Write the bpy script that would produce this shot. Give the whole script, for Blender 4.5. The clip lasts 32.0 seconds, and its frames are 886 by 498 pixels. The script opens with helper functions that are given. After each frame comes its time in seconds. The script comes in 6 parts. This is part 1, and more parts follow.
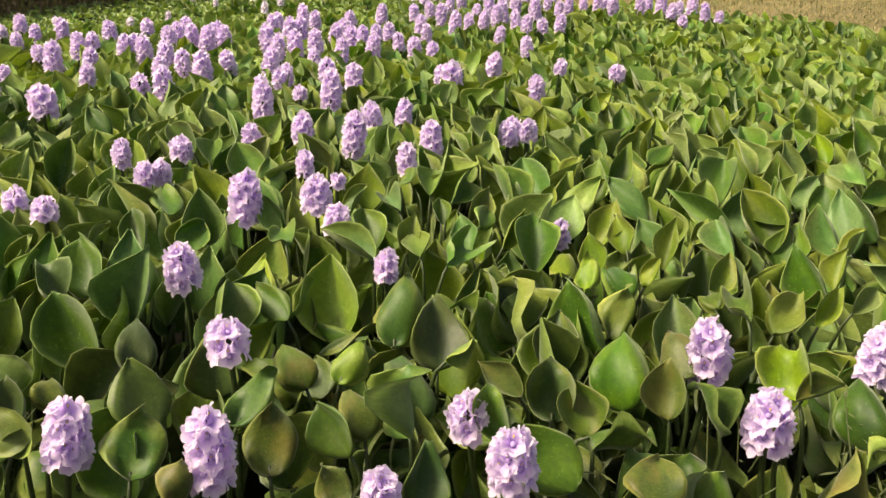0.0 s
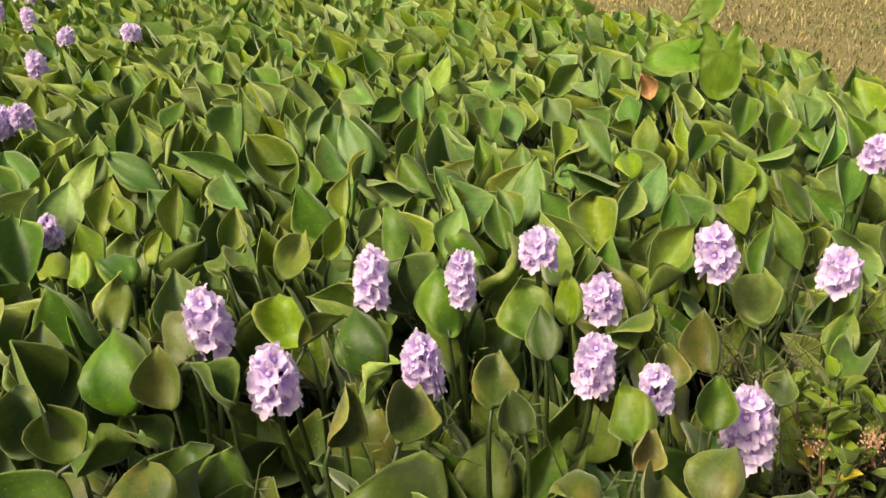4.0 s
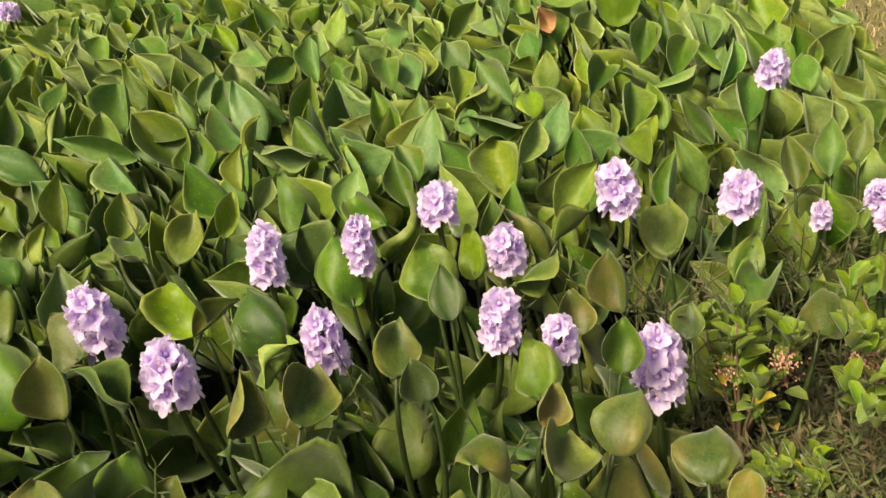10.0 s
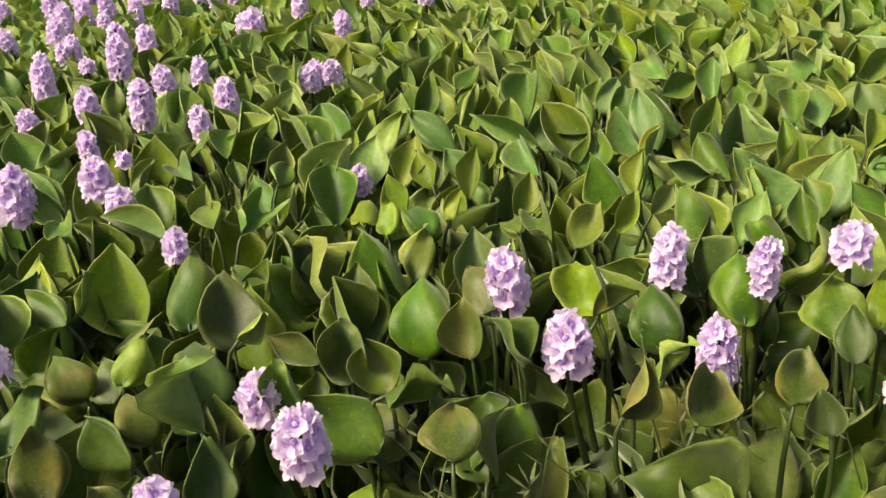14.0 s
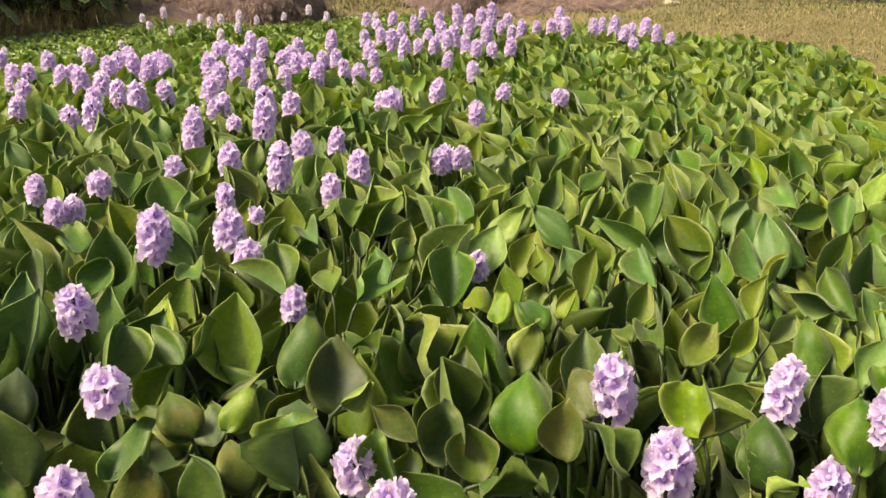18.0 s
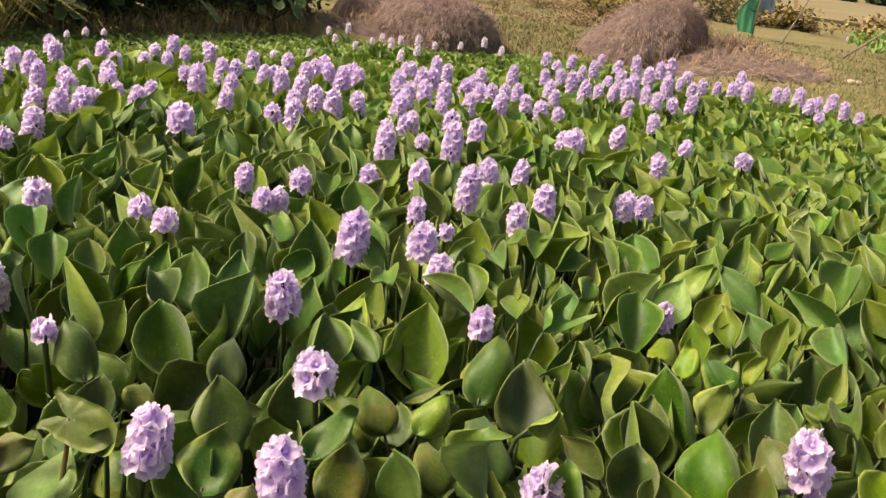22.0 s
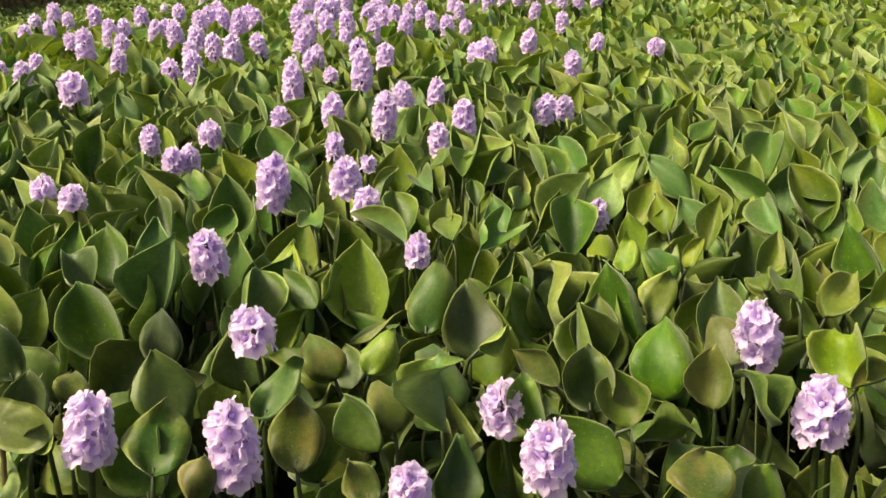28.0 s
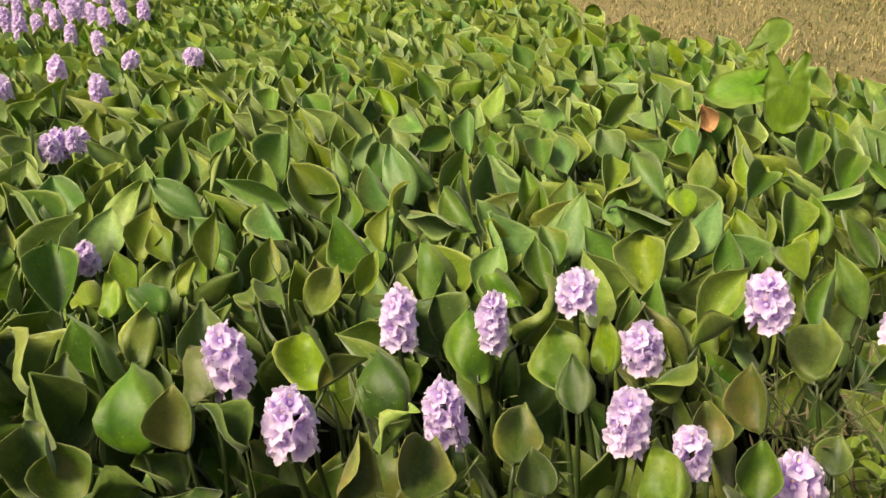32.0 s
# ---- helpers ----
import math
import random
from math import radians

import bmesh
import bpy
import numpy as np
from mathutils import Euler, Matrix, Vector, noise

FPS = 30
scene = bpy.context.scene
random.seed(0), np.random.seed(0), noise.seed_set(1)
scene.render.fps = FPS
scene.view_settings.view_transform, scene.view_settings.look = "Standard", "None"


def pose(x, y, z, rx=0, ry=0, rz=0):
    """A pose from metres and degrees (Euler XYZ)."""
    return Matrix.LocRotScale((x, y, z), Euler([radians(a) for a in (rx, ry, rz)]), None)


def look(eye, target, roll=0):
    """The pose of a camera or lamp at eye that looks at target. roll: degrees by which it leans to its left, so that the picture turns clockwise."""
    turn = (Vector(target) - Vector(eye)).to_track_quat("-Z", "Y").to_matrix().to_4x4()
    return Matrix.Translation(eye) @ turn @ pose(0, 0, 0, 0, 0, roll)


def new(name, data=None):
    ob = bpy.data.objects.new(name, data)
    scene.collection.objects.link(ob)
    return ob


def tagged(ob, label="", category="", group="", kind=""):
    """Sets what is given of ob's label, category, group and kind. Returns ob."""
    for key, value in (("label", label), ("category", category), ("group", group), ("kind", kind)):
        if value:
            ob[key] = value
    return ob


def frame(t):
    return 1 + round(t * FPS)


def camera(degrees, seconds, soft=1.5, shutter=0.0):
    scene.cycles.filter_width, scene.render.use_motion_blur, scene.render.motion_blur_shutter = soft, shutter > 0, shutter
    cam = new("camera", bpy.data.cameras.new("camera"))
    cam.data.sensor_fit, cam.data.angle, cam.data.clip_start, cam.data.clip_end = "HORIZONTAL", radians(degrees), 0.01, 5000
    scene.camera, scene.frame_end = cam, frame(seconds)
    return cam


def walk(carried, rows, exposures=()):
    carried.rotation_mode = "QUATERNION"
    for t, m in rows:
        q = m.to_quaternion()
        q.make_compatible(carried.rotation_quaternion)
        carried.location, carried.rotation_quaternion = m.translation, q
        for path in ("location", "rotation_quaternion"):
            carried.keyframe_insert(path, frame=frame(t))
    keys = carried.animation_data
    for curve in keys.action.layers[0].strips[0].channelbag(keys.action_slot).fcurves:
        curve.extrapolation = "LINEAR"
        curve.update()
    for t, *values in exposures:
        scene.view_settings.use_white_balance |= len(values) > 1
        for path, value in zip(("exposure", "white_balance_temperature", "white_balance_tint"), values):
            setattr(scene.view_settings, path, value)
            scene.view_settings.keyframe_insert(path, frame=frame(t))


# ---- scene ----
cam = camera(53.9, 32.0)
METRES, EYE, TILT, LEAN, TURN = 1.6, 1.15, -22.5, -2.0, 0.0
ROWS = [
    (0.0, 0.0, 0.0, 0.0, 0.0, 0.0, -0.0),
    (0.5, 0.0186, 0.009, 0.0042, -4.86, -0.74, 2.42),
    (1.0, 0.0318, 0.0168, 0.0031, -8.72, -1.29, 3.71),
    (1.5, 0.0481, 0.02, 0.0048, -11.19, -2.04, 4.63),
    (2.0, 0.0619, 0.023, -0.0004, -12.82, -3.83, 5.81),
    (2.5, 0.0855, 0.0313, -0.0004, -14.72, -4.59, 6.53),
    (3.0, 0.1139, 0.0357, 0.001, -19.19, -4.38, 8.48),
    (3.5, 0.1432, 0.0346, 0.0012, -22.67, -4.81, 11.21),
    (5.5, 0.2569, 0.0387, -0.0101, -27.78, -12.57, 21.07),
    (6.0, 0.2657, 0.035, -0.0116, -32.26, -13.26, 22.61),
    (6.5, 0.2785, 0.0331, -0.0124, -35.67, -13.6, 23.54),
    (7.0, 0.2866, 0.031, -0.0136, -37.96, -14.0, 24.07),
    (7.5, 0.2967, 0.028, -0.0158, -40.29, -14.98, 25.17),
    (8.0, 0.2954, 0.0288, -0.0175, -41.21, -15.54, 25.61),
    (8.5, 0.2822, 0.0406, -0.0125, -38.02, -15.09, 24.68),
    (9.0, 0.2652, 0.0445, -0.0069, -33.71, -13.76, 23.25),
    (9.5, 0.2526, 0.0435, -0.006, -31.1, -12.57, 21.6),
    (10.0, 0.2373, 0.0424, -0.0013, -28.95, -11.42, 19.47),
    (10.5, 0.2005, 0.0383, 0.007, -25.82, -9.37, 17.42),
    (11.0, 0.1673, 0.0351, 0.0133, -23.25, -8.0, 16.32),
    (11.5, 0.1533, 0.0376, 0.0143, -20.34, -6.9, 15.42),
    (12.0, 0.1446, 0.0395, 0.0132, -17.11, -6.27, 14.29),
    (12.5, 0.1326, 0.0412, 0.0124, -14.25, -5.87, 12.81),
    (13.0, 0.1234, 0.0425, 0.0141, -11.81, -5.5, 11.48),
    (13.5, 0.1151, 0.0413, 0.0132, -9.81, -5.28, 10.39),
    (14.0, 0.1109, 0.0417, 0.0126, -8.0, -5.0, 9.31),
    (14.5, 0.1052, 0.0396, 0.0134, -4.77, -4.04, 7.53),
    (15.0, 0.1002, 0.0342, 0.0144, -2.76, -3.43, 6.53),
    (15.5, 0.0954, 0.0336, 0.0153, -1.26, -2.82, 5.57),
    (17.5, 0.0904, 0.0297, 0.0176, -0.78, 0.81, 2.02),
    (18.0, 0.0891, 0.0308, 0.0164, -1.33, 1.39, 1.15),
    (18.5, 0.0816, 0.0294, 0.0143, -1.25, 1.6, 0.08),
    (19.0, 0.0702, 0.0292, 0.0137, -0.5, 1.89, -1.21),
    (19.5, 0.0596, 0.0318, 0.0142, 0.42, 2.1, -2.56),
    (20.0, 0.0469, 0.025, 0.0124, 1.79, 2.37, -3.98),
    (20.5, 0.0303, 0.0187, 0.0087, 3.21, 2.65, -5.14),
    (21.0, 0.0186, 0.0121, 0.0072, 4.35, 2.89, -6.21),
    (21.5, 0.008, 0.0125, 0.0053, 5.3, 3.09, -7.45),
    (22.0, -0.0017, 0.0073, 0.0011, 6.4, 3.3, -8.5),
    (22.5, -0.0111, 0.0039, -0.0017, 7.89, 3.23, -9.41),
    (23.0, -0.0164, -0.0013, -0.0028, 9.48, 3.16, -9.98),
    (23.5, -0.0212, -0.0086, -0.0051, 10.91, 3.12, -10.4),
    (24.0, -0.0266, -0.0042, -0.0056, 12.02, 3.0, -10.45),
    (24.5, -0.0378, 0.0006, -0.0144, 11.83, 3.07, -9.42),
    (26.5, -0.0365, 0.0333, -0.0228, 8.37, -0.66, -1.37),
    (27.0, -0.0192, 0.0316, -0.005, 6.13, 0.24, 0.17),
    (27.5, -0.0046, 0.0306, 0.0004, 4.31, -0.08, 1.05),
    (28.0, 0.0084, 0.0378, 0.0021, 2.59, -1.19, 0.9),
    (28.5, 0.0377, 0.0446, 0.0097, -0.58, -2.35, 2.32),
    (29.0, 0.0736, 0.05, 0.0135, -3.28, -2.46, 4.09),
    (29.5, 0.1015, 0.0504, 0.0163, -5.08, -2.09, 5.28),
    (30.0, 0.1294, 0.0529, 0.0145, -6.79, -1.74, 6.05),
    (30.5, 0.1649, 0.0572, 0.0121, -9.44, -1.69, 7.15),
    (31.0, 0.1955, 0.0575, 0.0076, -12.75, -2.03, 9.48),
    (31.5, 0.2158, 0.0611, 0.006, -17.13, -3.02, 11.77),
    (32.0, 0.2318, 0.057, 0.0052, -19.36, -3.86, 12.76),
]
walk(cam, [(t, pose(0, 0, EYE, TILT, LEAN, TURN) @ pose(METRES * x, METRES * y, METRES * z, 90 + pitch, roll, yaw)) for t, x, y, z, yaw, pitch, roll in ROWS],
     exposures=[(0.0, 0.97, 7700, 13), (4.5, 0.85, 7700, 13), (9.0, 0.85, 7700, 13), (14.0, 0.95, 7700, 13), (18.0, 0.95, 7700, 13), (23.0, 0.89, 7700, 13), (28.0, 0.97, 7700, 13), (32.0, 0.85, 7700, 13)])

# ---- world and light ----
SUN_AZ, SUN_EL = -98.0, 52.0          # degrees right of straight ahead, and above the horizon
world = bpy.data.worlds.new("hazy_sky")
scene.world = world
world.use_nodes = True
wn, wl = world.node_tree.nodes, world.node_tree.links
sky = wn.new("ShaderNodeTexSky")
sky.sky_type = "NISHITA"
sky.sun_disc = False
sky.sun_elevation, sky.sun_rotation = radians(SUN_EL), radians(SUN_AZ)
sky.air_density, sky.dust_density, sky.ozone_density = 1.2, 8.0, 1.0
wl.new(sky.outputs[0], wn["Background"].inputs[0])
wn["Background"].inputs[1].default_value = 0.085
sun_lamp = bpy.data.lights.new("sun", "SUN")
sun_lamp.energy, sun_lamp.angle, sun_lamp.color = 3.2, radians(16), (1.0, 0.93, 0.82)
sun = new("sun", sun_lamp)
s_dir = Vector((math.sin(radians(SUN_AZ)) * math.cos(radians(SUN_EL)), math.cos(radians(SUN_AZ)) * math.cos(radians(SUN_EL)), math.sin(radians(SUN_EL))))
sun.matrix_world = look(s_dir * 50, (0, 0, 0))

# ---- materials ----


def nodes_of(name):
    m = bpy.data.materials.new(name)
    m.use_nodes = True
    nt = m.node_tree
    return m, nt.nodes, nt.links, nt.nodes["Principled BSDF"]


def ramp(n, stops):
    r = n.new("ShaderNodeValToRGB")
    while len(r.color_ramp.elements) < len(stops):
        r.color_ramp.elements.new(0.5)
    for el, (p, c) in zip(r.color_ramp.elements, stops):
        el.position, el.color = p, (*c, 1)
    return r


def mixer(n, l, fac, a, b, blend="MIX"):
    x = n.new("ShaderNodeMix")
    x.data_type, x.blend_type = "RGBA", blend
    for sock, v in ((x.inputs[0], fac), (x.inputs[6], a), (x.inputs[7], b)):
        if hasattr(v, "is_linked"):
            l.new(v, sock)
        elif isinstance(v, tuple):
            sock.default_value = (*v, 1)
        else:
            sock.default_value = v
    return x.outputs[2]


def maths(n, l, op, a, b=0.0, clamp=False):
    x = n.new("ShaderNodeMath")
    x.operation, x.use_clamp = op, clamp
    for sock, v in zip(x.inputs, (a, b)):
        if hasattr(v, "is_linked"):
            l.new(v, sock)
        else:
            sock.default_value = v
    return x.outputs[0]


def noise_tex(n, l, scale, detail=4, coord="Object", rough=0.6, shift=None):
    c = n.new("ShaderNodeTexCoord")
    t = n.new("ShaderNodeTexNoise")
    t.inputs["Scale"].default_value, t.inputs["Detail"].default_value, t.inputs["Roughness"].default_value = scale, detail, rough
    if shift is None:
        l.new(c.outputs[coord], t.inputs["Vector"])
    else:
        v = n.new("ShaderNodeVectorMath")
        v.operation = "ADD"
        l.new(c.outputs[coord], v.inputs[0])
        l.new(maths(n, l, "MULTIPLY", shift, 37.0), v.inputs[1])
        l.new(v.outputs[0], t.inputs["Vector"])
    return t.outputs[0]


def bumped(n, l, p, height, strength, dist=0.002):
    b = n.new("ShaderNodeBump")
    b.inputs["Strength"].default_value, b.inputs["Distance"].default_value = strength, dist
    l.new(height, b.inputs["Height"])
    l.new(b.outputs[0], p.inputs["Normal"])


def leaf_material(name, base, tip, rim, spots=0.0, gloss=0.46, vein=0.25, random_out="Object", wax=0.32):
    """A waxy leaf blade: colour from foot to tip, fine lengthwise veins, a paler rim, stains, and light through the blade."""
    m, n, l, p = nodes_of(name)
    uv = n.new("ShaderNodeUVMap")
    sep = n.new("ShaderNodeSeparateXYZ")
    l.new(uv.outputs[0], sep.inputs[0])
    if random_out == "Object":
        rnd = n.new("ShaderNodeObjectInfo").outputs["Random"]
    else:
        rnd = n.new("ShaderNodeNewGeometry").outputs["Random Per Island"]
    col = mixer(n, l, sep.outputs[1], base, tip)
    big = noise_tex(n, l, 1.8, 3, "UV", 0.5, rnd)
    patch = ramp(n, [(0.40, (0, 0, 0)), (0.66, (1, 1, 1))])
    l.new(big, patch.inputs[0])
    col = mixer(n, l, maths(n, l, "MULTIPLY", patch.outputs[0], 0.6), col, tuple(0.5 * a + 0.5 * b for a, b in zip(tip, rim)))
    hsv = n.new("ShaderNodeHueSaturation")
    l.new(maths(n, l, "ADD", maths(n, l, "MULTIPLY", rnd, 0.026), 0.487), hsv.inputs["Hue"])
    l.new(maths(n, l, "ADD", maths(n, l, "MULTIPLY", maths(n, l, "FRACT", maths(n, l, "MULTIPLY", rnd, 7.3)), 0.48), 0.60), hsv.inputs["Value"])
    l.new(maths(n, l, "ADD", maths(n, l, "MULTIPLY", maths(n, l, "FRACT", maths(n, l, "MULTIPLY", rnd, 13.7)), 0.3), 0.93), hsv.inputs["Saturation"])
    l.new(col, hsv.inputs["Color"])
    col = hsv.outputs[0]
    across = maths(n, l, "ABSOLUTE", maths(n, l, "SUBTRACT", sep.outputs[0], 0.5))
    edge = maths(n, l, "MULTIPLY", maths(n, l, "SUBTRACT", across, 0.43), 16.0, True)
    col = mixer(n, l, maths(n, l, "MULTIPLY", edge, maths(n, l, "ADD", maths(n, l, "MULTIPLY", maths(n, l, "FRACT", maths(n, l, "MULTIPLY", rnd, 23.1)), 0.5), 0.5)), col, rim)
    reach = maths(n, l, "ADD", maths(n, l, "MULTIPLY", across, 1.3), maths(n, l, "MULTIPLY", sep.outputs[1], 0.55))
    reach = maths(n, l, "ADD", reach, maths(n, l, "MULTIPLY", noise_tex(n, l, 2.6, 4, "UV", 0.6, rnd), 0.9))
    blush = maths(n, l, "MULTIPLY", maths(n, l, "SUBTRACT", reach, 0.95), 1.9, True)
    amount = maths(n, l, "MULTIPLY", maths(n, l, "SUBTRACT", maths(n, l, "FRACT", maths(n, l, "MULTIPLY", rnd, 31.7)), 0.15), 0.9, True)
    col = mixer(n, l, maths(n, l, "MULTIPLY", blush, amount), col, mixer(n, l, maths(n, l, "POWER", maths(n, l, "FRACT", maths(n, l, "MULTIPLY", rnd, 47.3)), 1.8), (0.20, 0.275, 0.045), (0.185, 0.185, 0.03)))
    wave = n.new("ShaderNodeTexWave")
    wave.inputs["Scale"].default_value, wave.inputs["Distortion"].default_value = 26.0, 0.8
    l.new(uv.outputs[0], wave.inputs[0])
    col = mixer(n, l, vein * 0.22, col, mixer(n, l, wave.outputs["Fac"], tuple(a * 0.75 for a in base), tip))
    fine = ramp(n, [(0.33, (0.56, 0.58, 0.54)), (0.67, (1.34, 1.30, 1.2))])
    l.new(noise_tex(n, l, 11.0, 7, "UV", 0.75, rnd), fine.inputs[0])
    col = mixer(n, l, 0.8, col, fine.outputs[0], "MULTIPLY")
    speck = ramp(n, [(0.66, (0, 0, 0)), (0.71, (1, 1, 1))])
    l.new(noise_tex(n, l, 26.0, 2, "UV", 0.5, rnd), speck.inputs[0])
    col = mixer(n, l, maths(n, l, "MULTIPLY", speck.outputs[0], 0.5), col, rim)
    if spots:
        sp = noise_tex(n, l, 22.0, 6, "UV", 0.8, rnd)
        sr = ramp(n, [(0.52, (0, 0, 0)), (0.66, (1, 1, 1))])
        l.new(sp, sr.inputs[0])
        col = mixer(n, l, maths(n, l, "MULTIPLY", sr.outputs[0], spots), col, (0.19, 0.12, 0.045))
        big2 = noise_tex(n, l, 1.6, 2, "UV", 0.5, rnd)
        br = ramp(n, [(0.5, (0, 0, 0)), (0.72, (1, 1, 1))])
        l.new(big2, br.inputs[0])
        col = mixer(n, l, maths(n, l, "MULTIPLY", br.outputs[0], spots * 0.8), col, (0.27, 0.17, 0.05))
    l.new(col, p.inputs["Base Color"])
    rough = noise_tex(n, l, 30.0, 3)
    l.new(maths(n, l, "ADD", maths(n, l, "MULTIPLY", rough, 0.25), gloss - 0.1), p.inputs["Roughness"])
    p.inputs["IOR"].default_value = 1.45
    p.inputs["Specular IOR Level"].default_value = 0.42
    p.inputs["Sheen Weight"].default_value, p.inputs["Sheen Roughness"].default_value = wax, 0.45
    p.inputs["Sheen Tint"].default_value = (0.86, 0.97, 0.74, 1)
    bumped(n, l, p, mixer(n, l, 0.55, wave.outputs["Fac"], noise_tex(n, l, 9.0, 5, "UV", 0.65, rnd)), 0.12, 0.0025)
    tr = n.new("ShaderNodeBsdfTranslucent")
    l.new(mixer(n, l, 0.5, col, tuple(min(1, a * k) for a, k in zip(tip, (2.3, 2.0, 0.8)))), tr.inputs[0])
    mx = n.new("ShaderNodeMixShader")
    mx.inputs[0].default_value = 0.22
    l.new(p.outputs[0], mx.inputs[1])
    l.new(tr.outputs[0], mx.inputs[2])
    l.new(mx.outputs[0], n["Material Output"].inputs[0])
    return m


# d and s: dark greens, made darker still for shade near the bank.
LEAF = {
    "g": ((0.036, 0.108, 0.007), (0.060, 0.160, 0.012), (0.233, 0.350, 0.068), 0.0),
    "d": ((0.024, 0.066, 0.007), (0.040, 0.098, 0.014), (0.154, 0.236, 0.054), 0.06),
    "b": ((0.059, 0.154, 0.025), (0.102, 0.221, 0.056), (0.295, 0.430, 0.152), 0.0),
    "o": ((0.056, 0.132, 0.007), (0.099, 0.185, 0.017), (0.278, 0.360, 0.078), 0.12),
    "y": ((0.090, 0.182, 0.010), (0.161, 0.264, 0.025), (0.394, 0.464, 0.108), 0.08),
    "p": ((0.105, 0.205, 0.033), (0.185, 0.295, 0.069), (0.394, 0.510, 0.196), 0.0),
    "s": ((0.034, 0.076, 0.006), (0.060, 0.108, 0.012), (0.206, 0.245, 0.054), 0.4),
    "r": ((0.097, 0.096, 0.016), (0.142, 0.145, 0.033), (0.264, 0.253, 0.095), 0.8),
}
LEAF_MAT = {k: leaf_material("leaf_" + k, *v) for k, v in LEAF.items()}
FAR_MAT = {k: leaf_material("far_leaf_" + k, *LEAF[k], random_out="Island") for k in "gboyp"}


def plain(name, c1, c2, scale=8.0, rough=0.7, bump=0.3, detail=5, dist=0.004, coord="Object", island=False):
    m, n, l, p = nodes_of(name)
    t = noise_tex(n, l, scale, detail, coord)
    r = ramp(n, [(0.3, c1), (0.7, c2)])
    l.new(t, r.inputs[0])
    col = r.outputs[0]
    if island:
        rnd = n.new("ShaderNodeNewGeometry").outputs["Random Per Island"]
        col = mixer(n, l, maths(n, l, "MULTIPLY", rnd, 0.8), col, c2)
        hsv = n.new("ShaderNodeHueSaturation")
        l.new(maths(n, l, "ADD", maths(n, l, "MULTIPLY", maths(n, l, "FRACT", maths(n, l, "MULTIPLY", rnd, 9.1)), 0.7), 0.65), hsv.inputs["Value"])
        l.new(col, hsv.inputs["Color"])
        col = hsv.outputs[0]
    l.new(col, p.inputs["Base Color"])
    p.inputs["Roughness"].default_value = rough
    if bump:
        bumped(n, l, p, noise_tex(n, l, scale * 6, 4, coord), bump, dist)
    return m


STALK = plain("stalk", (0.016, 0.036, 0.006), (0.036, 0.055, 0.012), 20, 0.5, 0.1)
CROWN = plain("crown", (0.03, 0.035, 0.012), (0.08, 0.08, 0.03), 30, 0.8)
STRAW_GRASS = plain("dry_grass_blade", (0.20, 0.165, 0.06), (0.42, 0.34, 0.15), 3, 0.8, 0, island=True)
GREEN_GRASS = plain("green_grass_blade", (0.06, 0.085, 0.018), (0.16, 0.175, 0.045), 3, 0.7, 0, island=True)
HAY = plain("hay_straw", (0.16, 0.108, 0.098), (0.34, 0.245, 0.222), 4, 0.9, 0, island=True)
HAY_CORE = plain("hay_core", (0.12, 0.08, 0.074), (0.26, 0.185, 0.17), 9, 0.95, 1.0, 6, 0.05)
HAY_GOLD = plain("loose_straw", (0.24, 0.165, 0.09), (0.42, 0.30, 0.18), 4, 0.9, 0, island=True)
SHRUB_LEAF = leaf_material("shrub_leaf", (0.045, 0.115, 0.022), (0.15, 0.25, 0.026), (0.24, 0.29, 0.05), 0.0, 0.5, random_out="Island")
SHRUB_YELLOW = leaf_material("shrub_yellow_leaf", (0.38, 0.30, 0.03), (0.52, 0.42, 0.06), (0.55, 0.45, 0.12), 0.0, 0.5, random_out="Island")
TARO_LEAF = leaf_material("taro_leaf", (0.08, 0.20, 0.015), (0.125, 0.25, 0.022), (0.18, 0.28, 0.05), 0.0, 0.45)
DARK_LEAF = leaf_material("dark_taro_leaf", (0.035, 0.075, 0.02), (0.07, 0.125, 0.035), (0.12, 0.17, 0.06), 0.0, 0.5, random_out="Island")
WEED = plain("olive_weed", (0.022, 0.04, 0.010), (0.078, 0.10, 0.028), 3, 0.8, 0, island=True)
WEED_DRY = plain("dry_weed", (0.035, 0.027, 0.012), (0.095, 0.072, 0.032), 3, 0.8, 0, island=True)
RED_STEM = plain("reddish_stem", (0.10, 0.06, 0.025), (0.17, 0.12, 0.04), 15, 0.5, 0.1)
TWIG = plain("brown_twig", (0.10, 0.065, 0.035), (0.20, 0.13, 0.07), 15, 0.8, 0.2)
RUSTY = plain("withered_flower", (0.20, 0.10, 0.06), (0.44, 0.26, 0.17), 30, 0.9, 0, island=True)
DEAD = plain("dead_leaf", (0.34, 0.17, 0.07), (0.56, 0.34, 0.16), 12, 0.8, 0.3)
BARK = plain("dead_branch", (0.12, 0.09, 0.07), (0.26, 0.21, 0.17), 10, 0.9, 0.4)
NET = leaf_material("green_net", (0.20, 0.62, 0.42), (0.26, 0.70, 0.50), (0.28, 0.70, 0.50), random_out="Island")
BLUE = plain("blue_net", (0.10, 0.17, 0.24), (0.20, 0.30, 0.38), 5, 0.7, 0.2)
SCRUB = plain("dry_scrub", (0.13, 0.09, 0.05), (0.29, 0.205, 0.12), 3, 0.9, 0, island=True)
SCRUB_GREEN = plain("yellow_green_scrub", (0.12, 0.11, 0.025), (0.24, 0.21, 0.05), 3, 0.9, 0, island=True)
HEDGE_GRASS = plain("hedge_grass", (0.17, 0.15, 0.035), (0.36, 0.31, 0.09), 3, 0.8, 0, island=True)


